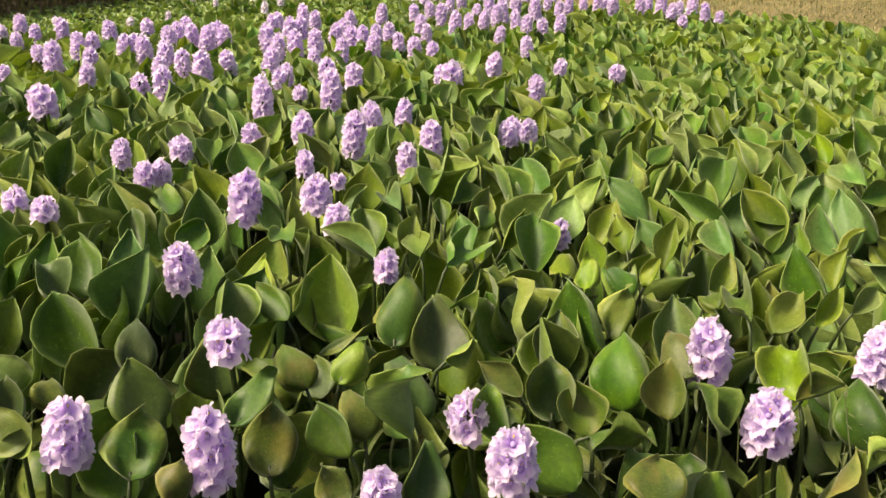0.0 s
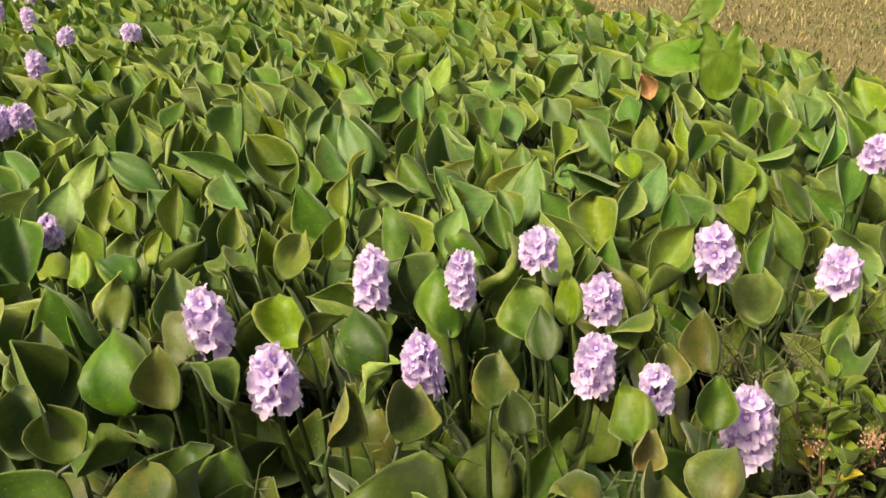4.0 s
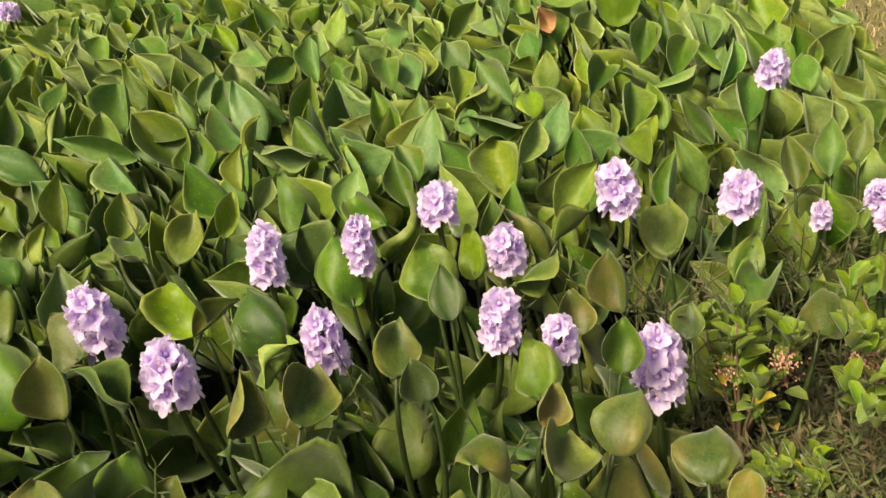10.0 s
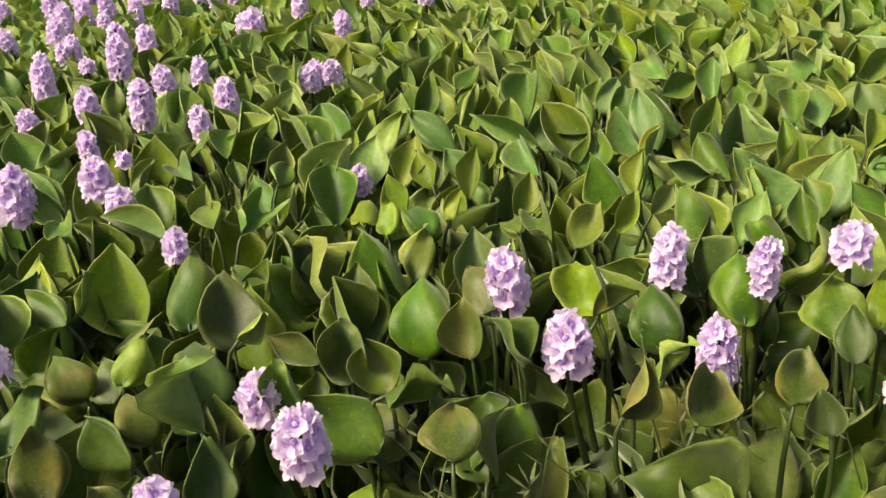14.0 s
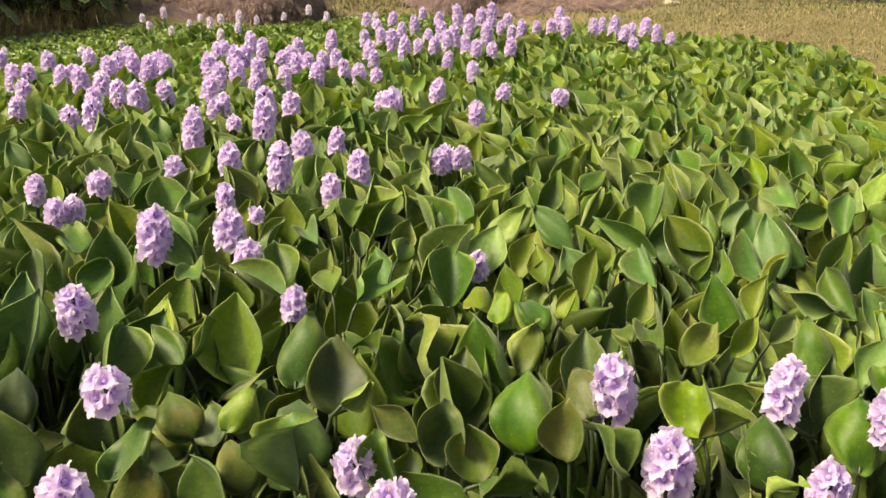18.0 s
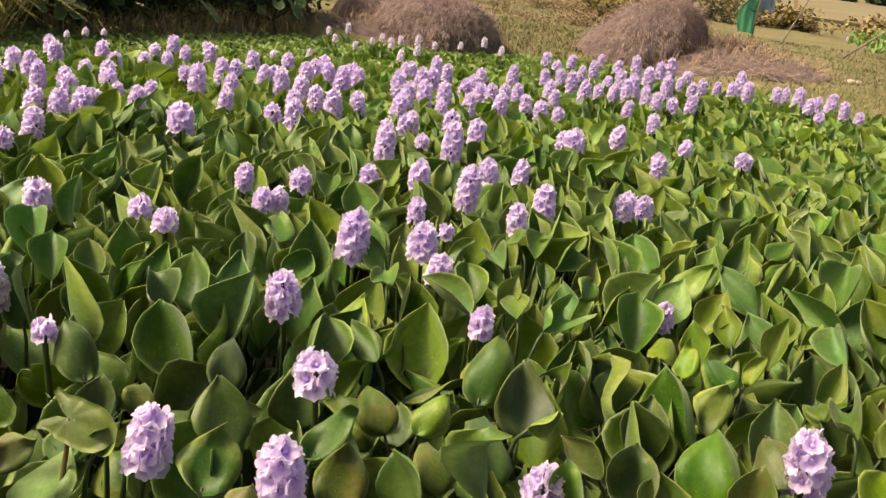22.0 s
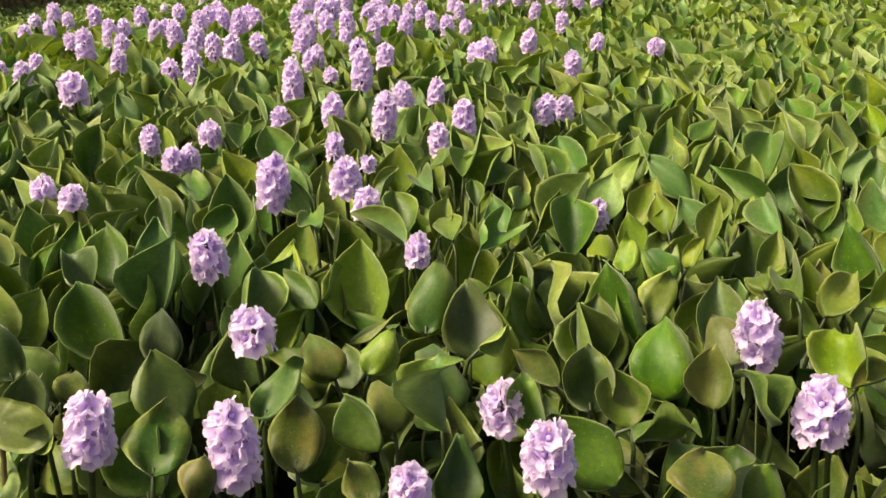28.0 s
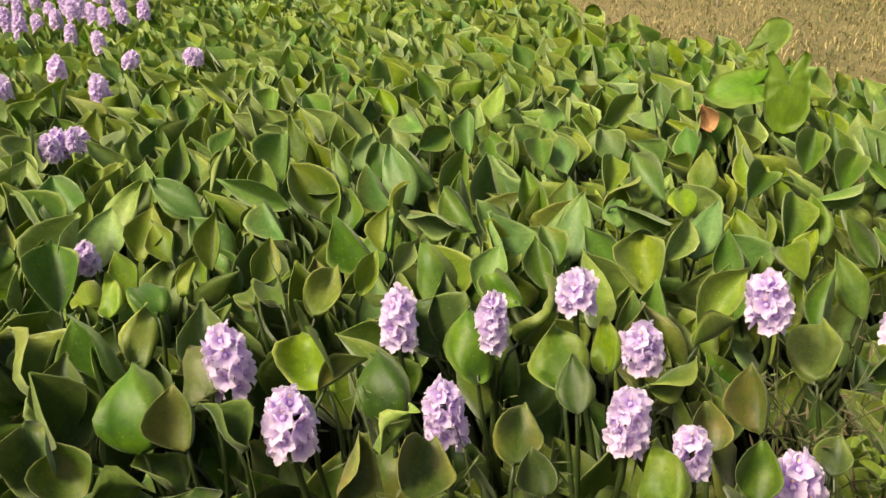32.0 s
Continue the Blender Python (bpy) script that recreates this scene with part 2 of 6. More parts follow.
def petal_material(name, stops, pale):
    m, n, l, p = nodes_of(name)
    uv = n.new("ShaderNodeUVMap")
    sep = n.new("ShaderNodeSeparateXYZ")
    l.new(uv.outputs[0], sep.inputs[0])
    r = ramp(n, stops)
    l.new(sep.outputs[1], r.inputs[0])
    rnd = n.new("ShaderNodeObjectInfo").outputs["Random"]
    col = mixer(n, l, maths(n, l, "MULTIPLY", rnd, 0.25), r.outputs[0], pale)
    wave = n.new("ShaderNodeTexWave")
    wave.inputs["Scale"].default_value, wave.inputs["Distortion"].default_value = 3.0, 1.0
    l.new(uv.outputs[0], wave.inputs[0])
    col = mixer(n, l, maths(n, l, "MULTIPLY", wave.outputs["Fac"], 0.10), col, (0.70, 0.52, 0.84))
    l.new(col, p.inputs["Base Color"])
    p.inputs["Roughness"].default_value = 0.65
    tr = n.new("ShaderNodeBsdfTranslucent")
    l.new(col, tr.inputs[0])
    mx = n.new("ShaderNodeMixShader")
    mx.inputs[0].default_value = 0.6
    l.new(p.outputs[0], mx.inputs[1])
    l.new(tr.outputs[0], mx.inputs[2])
    l.new(mx.outputs[0], n["Material Output"].inputs[0])
    return m


PETAL = petal_material("lilac_petal", [(0.0, (0.47, 0.29, 0.72)), (0.2, (0.73, 0.56, 0.89)), (0.5, (0.85, 0.71, 0.95)), (0.9, (0.94, 0.86, 0.985))], (0.93, 0.86, 0.97))
PALE_PETAL = petal_material("pale_petal", [(0.0, (0.66, 0.54, 0.76)), (0.2, (0.84, 0.74, 0.88)), (0.5, (0.90, 0.83, 0.93)), (1.0, (0.95, 0.92, 0.96))], (0.94, 0.91, 0.95))
BLOTCH = plain("violet_blotch", (0.36, 0.22, 0.56), (0.48, 0.33, 0.66), 40, 0.6, 0)
YELLOW_EYE = plain("yellow_eye", (0.62, 0.45, 0.05), (0.70, 0.55, 0.10), 40, 0.6, 0)


def ground_material():
    m, n, l, p = nodes_of("bank_soil_and_turf")
    a = noise_tex(n, l, 0.9, 6)
    b = noise_tex(n, l, 9.0, 8, rough=0.75)
    c = noise_tex(n, l, 60.0, 4, rough=0.8)
    r1 = ramp(n, [(0.3, (0.12, 0.12, 0.04)), (0.55, (0.23, 0.19, 0.08)), (0.75, (0.33, 0.26, 0.135))])
    l.new(a, r1.inputs[0])
    r2 = ramp(n, [(0.32, (0.055, 0.05, 0.02)), (0.6, (0.19, 0.165, 0.06)), (0.8, (0.29, 0.24, 0.11))])
    l.new(b, r2.inputs[0])
    col = mixer(n, l, 0.5, r1.outputs[0], r2.outputs[0])
    r3 = ramp(n, [(0.35, (0.42, 0.42, 0.42)), (0.65, (1.2, 1.2, 1.2))])
    l.new(c, r3.inputs[0])
    col = mixer(n, l, 0.7, col, r3.outputs[0], "MULTIPLY")
    # Dark brown soil near the bank; shade under the weeds is painted in too.
    dark_soil = n.new("ShaderNodeAttribute")
    dark_soil.attribute_name = "dark_soil"
    dark_earth = ramp(n, [(0.3, (0.035, 0.027, 0.014)), (0.7, (0.085, 0.066, 0.034))])
    l.new(b, dark_earth.inputs[0])
    col = mixer(n, l, dark_soil.outputs["Fac"], col, dark_earth.outputs[0])
    l.new(col, p.inputs["Base Color"])
    p.inputs["Roughness"].default_value = 0.95
    bumped(n, l, p, b, 0.9, 0.03)
    return m


GROUND = ground_material()


def water_material():
    m, n, l, p = nodes_of("dark_pond_water")
    r = ramp(n, [(0.35, (0.004, 0.005, 0.003)), (0.7, (0.016, 0.015, 0.008))])
    l.new(noise_tex(n, l, 6.0, 6), r.inputs[0])
    l.new(r.outputs[0], p.inputs["Base Color"])
    p.inputs["Roughness"].default_value = 0.75
    p.inputs["Specular IOR Level"].default_value = 0.2
    bumped(n, l, p, noise_tex(n, l, 25.0, 3), 0.4, 0.01)
    return m


WATER = water_material()

# ---- building helpers ----
rng = random.Random(11)


def mesh_of(name, verts, faces, mats, uvs=None, face_mats=None, smooth=True):
    """A mesh from corner places and faces; uvs: one pair for each corner place."""
    me = bpy.data.meshes.new(name)
    me.from_pydata([tuple(v) for v in verts], [], [tuple(f) for f in faces])
    for m in mats:
        me.materials.append(m)
    if face_mats is not None:
        me.polygons.foreach_set("material_index", face_mats)
    if uvs is not None:
        layer = me.uv_layers.new(name="UVMap")
        idx = np.empty(len(me.loops), dtype=np.int32)
        me.loops.foreach_get("vertex_index", idx)
        layer.data.foreach_set("uv", np.asarray(uvs, dtype=np.float32)[idx].ravel())
    if smooth:
        me.polygons.foreach_set("use_smooth", [True] * len(me.polygons))
    me.update()
    return me


def part(name, me, parent, m=None, label=""):
    ob = new(name, me)
    ob.parent = parent
    if m is not None:
        ob.matrix_basis = m
    if label:
        ob["label"] = label
    return ob


def basis(d, n):
    """A turn whose y axis is d and whose z axis lies nearest to n."""
    d = Vector(d).normalized()
    n = Vector(n)
    n = n - d * n.dot(d)
    if n.length < 1e-4:
        n = Vector((1, 0, 0)) - d * d.x
    n.normalize()
    s = d.cross(n)
    return Matrix((s, d, n)).transposed()


def tube(path, radii, sides=6):
    """Corner places and faces of a tube along a path."""
    verts, faces = [], []
    for i, p in enumerate(path):
        p = Vector(p)
        a = Vector(path[min(i + 1, len(path) - 1)]) - Vector(path[max(i - 1, 0)])
        b = basis(a, (0.3, 0.9, 0.2))
        for k in range(sides):
            ang = 2 * math.pi * k / sides
            verts.append(p + radii[i] * (b @ Vector((math.cos(ang), 0, math.sin(ang)))))
    for i in range(len(path) - 1):
        for k in range(sides):
            a, b = i * sides + k, i * sides + (k + 1) % sides
            faces.append((a, b, b + sides, a + sides))
    n = len(verts)
    verts.append(Vector(path[-1]))
    last = (len(path) - 1) * sides
    faces += [(last + k, last + (k + 1) % sides, n) for k in range(sides)]
    return verts, faces


class Heap:
    """Gathers many small pieces into one mesh."""

    def __init__(self):
        self.v, self.f, self.uv, self.m, self.n = [], [], [], [], 0

    def add(self, verts, faces, uvs, mat=0):
        k = self.n
        self.v.append(np.asarray(verts, dtype=float))
        self.f += [tuple(i + k for i in f) for f in faces]
        self.uv.append(np.asarray(uvs, dtype=float))
        self.m += [mat] * len(faces) if isinstance(mat, int) else list(mat)
        self.n += len(verts)

    def mesh(self, name, mats, smooth=True):
        return mesh_of(name, np.concatenate(self.v), self.f, mats, np.concatenate(self.uv), self.m, smooth)


# ---- leaf blades ----


RIBS = (-1.0, -0.93, -0.8, -0.45, 0.0, 0.45, 0.8, 0.93, 1.0)


def blade_grid(nu, nv, seed, cup=0.3, fold=0.12, bend=0.2, tip=0.2, rim=0.2, wavy=0.05, flip=0.0, foot=0.48, point=0.62, kite=0.6):
    """A blade one long and one wide, foot at the origin, tip along y, upper side along z: broad and round at the foot, drawn out to a short tip."""
    r = random.Random(seed)
    lop, skew, ph, ph2 = r.uniform(-0.5, 0.5), r.uniform(-0.10, 0.10), r.uniform(0, 6.28), r.uniform(0, 6.28)
    turn, at, kink = r.uniform(-1.1, 1.1), r.uniform(0.02, 0.2), r.choice((-1, 1, 1)) * r.uniform(0.25, 0.6)
    hook = r.choice((-1, 1))
    top = foot / (foot + point)
    most = top ** foot * (1 - top) ** point
    ribs = RIBS if nv == 8 else [2 * j / nv - 1 for j in range(nv + 1)]
    verts, uvs = [], []
    for i in range(nu + 1):
        u = 0.5 - 0.5 * math.cos(math.pi * (0.02 + 0.96 * i / nu))
        soft = u ** foot * (1 - u) ** point / most
        sharp = 1.06 * ((u / 0.44) ** -5.4 + ((1 - u) / 0.56) ** -8.1) ** (-1 / 9)
        w = 0.5 * max(0.035, (soft + kite * (sharp - soft)) * (1 - 0.16 * math.exp(-((u - 0.9) / 0.08) ** 2)))
        for v in ribs:
            x = v * w + skew * math.sin(u * 3.1) * 0.5
            z = cup * (1 + lop * v) * v * v * w + fold * (math.sqrt(v * v + 0.03) - 0.17) * w
            z += bend * ((u - 0.35) ** 2 - 0.1225) - tip * 5.0 * max(0.0, u - 0.72) ** 2
            if flip and v * flip > 0.0:
                over = max(0.0, abs(v) - 0.2) / 0.8
                x -= math.copysign(w * 0.62 * over * over, v)
                z += abs(flip) * w * over * (0.5 + 0.5 * math.sin(u * 3.1))
            curl = max(0.0, abs(v) - 0.74) / 0.26
            x -= math.copysign(w * 0.07 * curl * curl, v)
            z += rim * w * curl * curl
            edge = abs(v) ** 2.4
            z += wavy * edge * math.sin(u * 6.5 + ph + (1.9 if v > 0 else 0)) + 0.4 * wavy * math.sin(u * 4 + v * 2 + ph2)
            y = u + 0.025 * edge * math.sin(u * 6 + ph2)
            off = hook * x * math.cos(turn) + (u - 0.5) * math.sin(turn) - at
            z += kink * 0.5 * (off + math.sqrt(off * off + 0.0012))
            verts.append((x, y, z))
            uvs.append((0.5 + v / 2 * (1 if u > 0.02 else 0.5), u))
    return verts, uvs


def grid_faces(nu, nv):
    w = nv + 1
    return [(i * w + j, i * w + j + 1, (i + 1) * w + j + 1, (i + 1) * w + j) for i in range(nu) for j in range(nv)]


def thick_blade(seed, nu=10, nv=8, thick=0.012, stem=0.0, **kw):
    """The blade as a closed shell with a rounded rim; stem: length of leaf stalk below it."""
    top, uv = blade_grid(nu, nv, seed, **kw)
    n = len(top)
    w = nv + 1
    verts = list(top) + [(x, y, z - thick) for x, y, z in top]
    uvs = list(uv) + list(uv)
    f = grid_faces(nu, nv)
    faces = list(f) + [tuple(a + n for a in reversed(q)) for q in f]
    ring = [j for j in range(w)] + [i * w + nv for i in range(1, nu + 1)] + [nu * w + j for j in range(nv - 1, -1, -1)] + [i * w for i in range(nu - 1, 0, -1)]
    rim0 = len(verts)
    for k in ring:
        x, y, z = verts[k]
        px, py = (x, y - 0.45)
        s = math.hypot(px, py) or 1
        verts.append((x + px / s * thick * 0.8, y + py / s * thick * 0.8, z - thick / 2))
        uvs.append((0.0, 0.5))
    m = len(ring)
    for k in range(m):
        a, b, ra, rb = ring[k], ring[(k + 1) % m], rim0 + k, rim0 + (k + 1) % m
        faces += [(b, a, ra, rb), (a + n, b + n, rb, ra)]
    mats = [0] * len(faces)
    if stem:
        sv, sf = tube([(0, -stem, -0.35 * stem), (0, -0.5 * stem, -0.08 * stem), (0, -0.12, -0.03), (0, 0.04, -0.02)], [0.042, 0.05, 0.042, 0.03], 6)
        k = len(verts)
        verts += [tuple(v) for v in sv]
        uvs += [(0.5, 0.1)] * len(sv)
        faces += [tuple(a + k for a in q) for q in sf]
        mats += [1] * len(sf)
    return verts, faces, uvs, mats


SHAPES = [dict(cup=0.1, fold=0.45, bend=0.1, tip=0.1, rim=0.12, foot=0.62, point=1.0), dict(cup=0.2, fold=0.6, bend=0.25, foot=0.66, point=1.05, tip=0.15), dict(cup=0.05, fold=0.35, bend=-0.25, wavy=0.09, rim=-0.25, foot=0.68, point=0.95, tip=0.1),
          dict(cup=0.35, fold=0.45, bend=0.15, foot=0.55, point=0.9, rim=0.2, tip=0.1), dict(cup=0.1, fold=0.6, bend=0.4, wavy=0.11, foot=0.72, point=1.1, tip=0.25), dict(cup=0.0, fold=0.35, bend=-0.4, wavy=0.10, rim=-0.3, foot=0.6, point=0.95, tip=0.1),
          dict(cup=0.1, fold=0.8, bend=0.1, foot=0.66, point=1.1, tip=0.1), dict(cup=0.1, fold=0.4, bend=0.3, wavy=0.14, foot=0.75, point=0.9, tip=0.2),
          dict(cup=0.3, fold=0.3, bend=0.2, kite=0.3, foot=0.48, point=0.75, rim=0.3, wavy=0.10), dict(cup=-0.25, fold=0.35, bend=-0.6, kite=0.3, foot=0.46, point=0.72, wavy=0.20, rim=-0.6), dict(cup=0.55, fold=0.35, bend=0.35, kite=0.3, foot=0.46, point=0.72, wavy=0.16, rim=-0.3),
          dict(cup=0.25, fold=0.35, bend=0.5, kite=0.3, foot=0.5, point=0.78, wavy=0.26, rim=-0.5), dict(cup=-0.3, fold=0.4, bend=-0.9, kite=0.3, foot=0.46, point=0.75, wavy=0.20, rim=-0.6), dict(cup=0.4, fold=0.5, bend=0.0, kite=0.3, foot=0.5, point=0.78, wavy=0.24, rim=0.4),
          dict(cup=0.15, fold=0.35, bend=0.2, flip=0.7, foot=0.6, point=0.95, tip=0.1), dict(cup=0.05, fold=0.35, bend=-0.2, flip=-0.8, wavy=0.07, foot=0.6, point=0.95, tip=0.1), dict(cup=0.1, fold=1.1, bend=0.25, foot=0.66, point=1.0, tip=0.1), dict(cup=0.2, fold=0.2, bend=0.6, foot=0.5, point=0.75, flip=0.6, wavy=0.11)]
blade_cache = {}


def blade_mesh(shape, kind, stem=0.0):
    key = (shape, kind, stem)
    if key not in blade_cache:
        v, f, uv, fm = thick_blade(40 + shape, stem=stem, **SHAPES[shape])
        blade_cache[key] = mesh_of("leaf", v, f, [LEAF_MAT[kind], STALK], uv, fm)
    return blade_cache[key]


# ---- flower spikes ----


def petal(length, width, nu=4, nv=4, funnel=0.30, frill=0.07, seed=0):
    """One petal from the floret's throat outwards along y, face along z."""
    verts, uvs = [], []
    for i in range(nu + 1):
        u = i / nu
        w = width * (0.32 + 0.68 * math.sin(math.pi / 2 * u / 0.6) if u < 0.6 else max(0.10, max(0.0, 1 - ((u - 0.6) / 0.42) ** 2) ** 0.62))
        for j in range(nv + 1):
            v = 2 * j / nv - 1
            out = length * (0.06 + 0.94 * u) - length * 0.05 * v * v * u
            up = -length * funnel * (1 - u) ** 2 - 0.05 * length * u ** 3 + 0.07 * length * v * v * u + frill * length * math.sin(v * 5 + seed) * u
            verts.append((v * w / 2, out, up))
            uvs.append((0.5 + v / 2, u))
    return verts, grid_faces(nu, nv), uvs


def floret_data(seed, nu=5, nv=4):
    """One open floret, facing along z, about one across, with a blotch and a yellow eye on its upper petal."""
    h = Heap()
    r = random.Random(seed)
    for k in range(6):
        ang = radians(60 * k + r.uniform(-8, 8))
        wide = 0.46 if k % 2 == 0 else 0.38
        v, f, uv = petal(0.54 * r.uniform(0.9, 1.12), wide, nu, nv, 0.30, 0.07, seed + k)
        rot = Matrix.Rotation(ang, 3, "Z") @ Matrix.Rotation(radians(r.uniform(6, 26) + (6 if k % 2 else 0)), 3, "X")
        h.add([rot @ Vector(p) for p in v], f, uv, 0)
        if k == 0:
            patch = [Vector((x * 0.62, 0.16 + 0.3 * y, 0.035 + 0.02 * (1 - abs(x) * 4))) for x, y in ((-0.12, 0.3), (0, 0), (0.12, 0.3), (0.1, 0.62), (0, 0.85), (-0.1, 0.62))]
            h.add([rot @ p for p in patch], [(0, 1, 2, 3, 4, 5)], [(0.5, 0.5)] * 6, 1)
            eye = [Vector((x * 0.4, 0.27 + 0.3 * y, 0.075)) for x, y in ((-0.1, 0), (0, -0.16), (0.1, 0), (0, 0.24))]
            h.add([rot @ p for p in eye], [(0, 1, 2, 3)], [(0.5, 0.5)] * 4, 2)
    v, f = tube([(0, 0, -0.55), (0, 0, -0.2), (0, 0, 0.02)], [0.05, 0.06, 0.1], 6)
    h.add(v, f, [(0.5, 0.3)] * len(v), 0)
    return h


FLORETS = [floret_data(s).mesh("floret", [PETAL, BLOTCH, YELLOW_EYE]) for s in (1, 5, 9, 14)]


def spike_places(height, width, seed):
    """Poses and sizes of the florets round a spike's axis, from its foot at z = 0."""
    width = width * 0.9
    r = random.Random(seed)
    size = min(0.050, max(0.032, width * 0.60))
    rows = max(2, round(height / (size * 0.54)))
    out = []
    for i in range(rows):
        u = (i + 0.5) / rows
        body = 0.62 + 0.38 * math.sin(math.pi * min(1, 0.25 + u * 0.72))
        body *= 1.0 if u < 0.75 else 1.0 - (u - 0.75) * 1.5
        rad = max(0.004, width * 0.5 * body - size * 0.16)
        count = 5 if rad > 0.014 else 4
        for k in range(count):
            ang = 2 * math.pi * (k + 0.5 * (i % 2)) / count + r.uniform(-0.25, 0.25)
            rise = radians(r.uniform(-5, 25) + (35 if u > 0.8 else 0))
            nrm = Vector((math.cos(ang) * math.cos(rise), math.sin(ang) * math.cos(rise), math.sin(rise)))
            b = basis(Vector((0, 0, 1)) - nrm * nrm.z, nrm)
            pos = Vector((math.cos(ang) * rad, math.sin(ang) * rad, height * (0.07 + 0.84 * u) + r.uniform(-0.1, 0.1) * size))
            out.append((Matrix.Translation(pos) @ b.to_4x4() @ Matrix.Scale(size * r.uniform(0.9, 1.12), 4), r.randrange(4)))
    return out


def far_spike_mesh(seed, height, width, petals=PETAL):
    h = Heap()
    small = [floret_data(s, 2, 2) for s in (1, 5, 9, 14)]
    data = [(np.concatenate(q.v), q.f, np.concatenate(q.uv), q.m) for q in small]
    for m, k in spike_places(height, width, seed):
        v, f, uv, fm = data[k]
        mm = np.array(m)
        h.add(v @ mm[:3, :3].T + mm[:3, 3], f, uv, fm)
    return h.mesh("flower_spike", [petals, BLOTCH, YELLOW_EYE])


def bez(a, b, c, d, n):
    a, b, c, d = map(Vector, (a, b, c, d))
    out = []
    for i in range(n + 1):
        t = i / n
        out.append(a * (1 - t) ** 3 + b * 3 * t * (1 - t) ** 2 + c * 3 * t * t * (1 - t) + d * t ** 3)
    return out


PLANT_LABEL = "green water hyacinth with glossy cupped leaves standing in the pond"
FLOWER_LABEL = "water hyacinth with upright lilac flower spike over glossy green leaves"
placed_leaves = []
bank_spikes = []
near_roots = []
spike_seed = [100]


def crown_mesh(x, y):
    """The bulbous foot of a plant."""
    v, f = tube([(0, 0, -0.05), (0.003 * x, 0, -0.02), (0, 0.002 * x, 0.02), (0, 0, 0.05), (0, 0, 0.075)], [0.012, 0.026, 0.03, 0.02, 0.008], 8)
    return mesh_of("water_hyacinth", v, f, [CROWN], [(0.5, 0.5)] * len(v))


CROWNS = [crown_mesh(k, k * 3) for k in range(4)]
# Deeper greens near the bank also hold its shade; paler far kinds hold sky sheen.
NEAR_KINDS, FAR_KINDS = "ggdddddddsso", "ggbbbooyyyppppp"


def add_leaf(plant, origin, place, turn, length, width, kind, shape, stalk=True):
    m = Matrix.Translation(Vector(place) - origin) @ turn.to_4x4() @ Matrix.Diagonal((width, length, (width + length) / 2, 1))
    leaf = part("leaf", blade_mesh(shape, kind), plant, m)
    if stalk:
        foot = Vector((rng.uniform(-0.02, 0.02), rng.uniform(-0.02, 0.02), 0.02))
        end = Vector(place) - origin
        d = turn @ Vector((0, 1, 0))
        nrm = turn @ Vector((0, 0, 1))
        path = bez(foot, foot + Vector((end.x * 0.4, end.y * 0.4, 0.12)), end - d * 0.07 - nrm * 0.03, end + d * 0.012 - nrm * 0.003, 7)
        v, f = tube(path, [0.006, 0.0065, 0.006, 0.005, 0.0045, 0.004, 0.0035, 0.0025], 6)
        inv = m.inverted()
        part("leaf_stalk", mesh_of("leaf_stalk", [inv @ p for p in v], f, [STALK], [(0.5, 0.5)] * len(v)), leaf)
    return leaf


def add_spike(plant, origin, x, y, z, height, width):
    """A flower spike whose florets centre at (x, y, z); each floret is a piece of its own."""
    spike_seed[0] += 1
    r = random.Random(spike_seed[0])
    bottom = Vector((x, y, z - height * 0.5)) - origin
    lean = Matrix.Rotation(radians(r.uniform(-7, 7)), 4, "X") @ Matrix.Rotation(radians(r.uniform(-7, 7)), 4, "Y")
    m = Matrix.Translation(bottom) @ lean
    top = Vector((0, 0, height * 0.86))
    foot = m.inverted() @ Vector((0, 0, 0.02))
    v, f = tube(bez(foot, foot * 0.6, (0, 0, -0.08), (0, 0, 0), 5)[:-1] + [Vector((0, 0, 0)), top], [0.007, 0.007, 0.0065, 0.006, 0.0055, 0.005, 0.003], 7)
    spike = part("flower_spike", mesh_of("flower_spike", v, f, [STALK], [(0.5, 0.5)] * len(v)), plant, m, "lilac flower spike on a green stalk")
    for fm, k in spike_places(height, width, spike_seed[0]):
        part("floret", FLORETS[k], spike, fm)


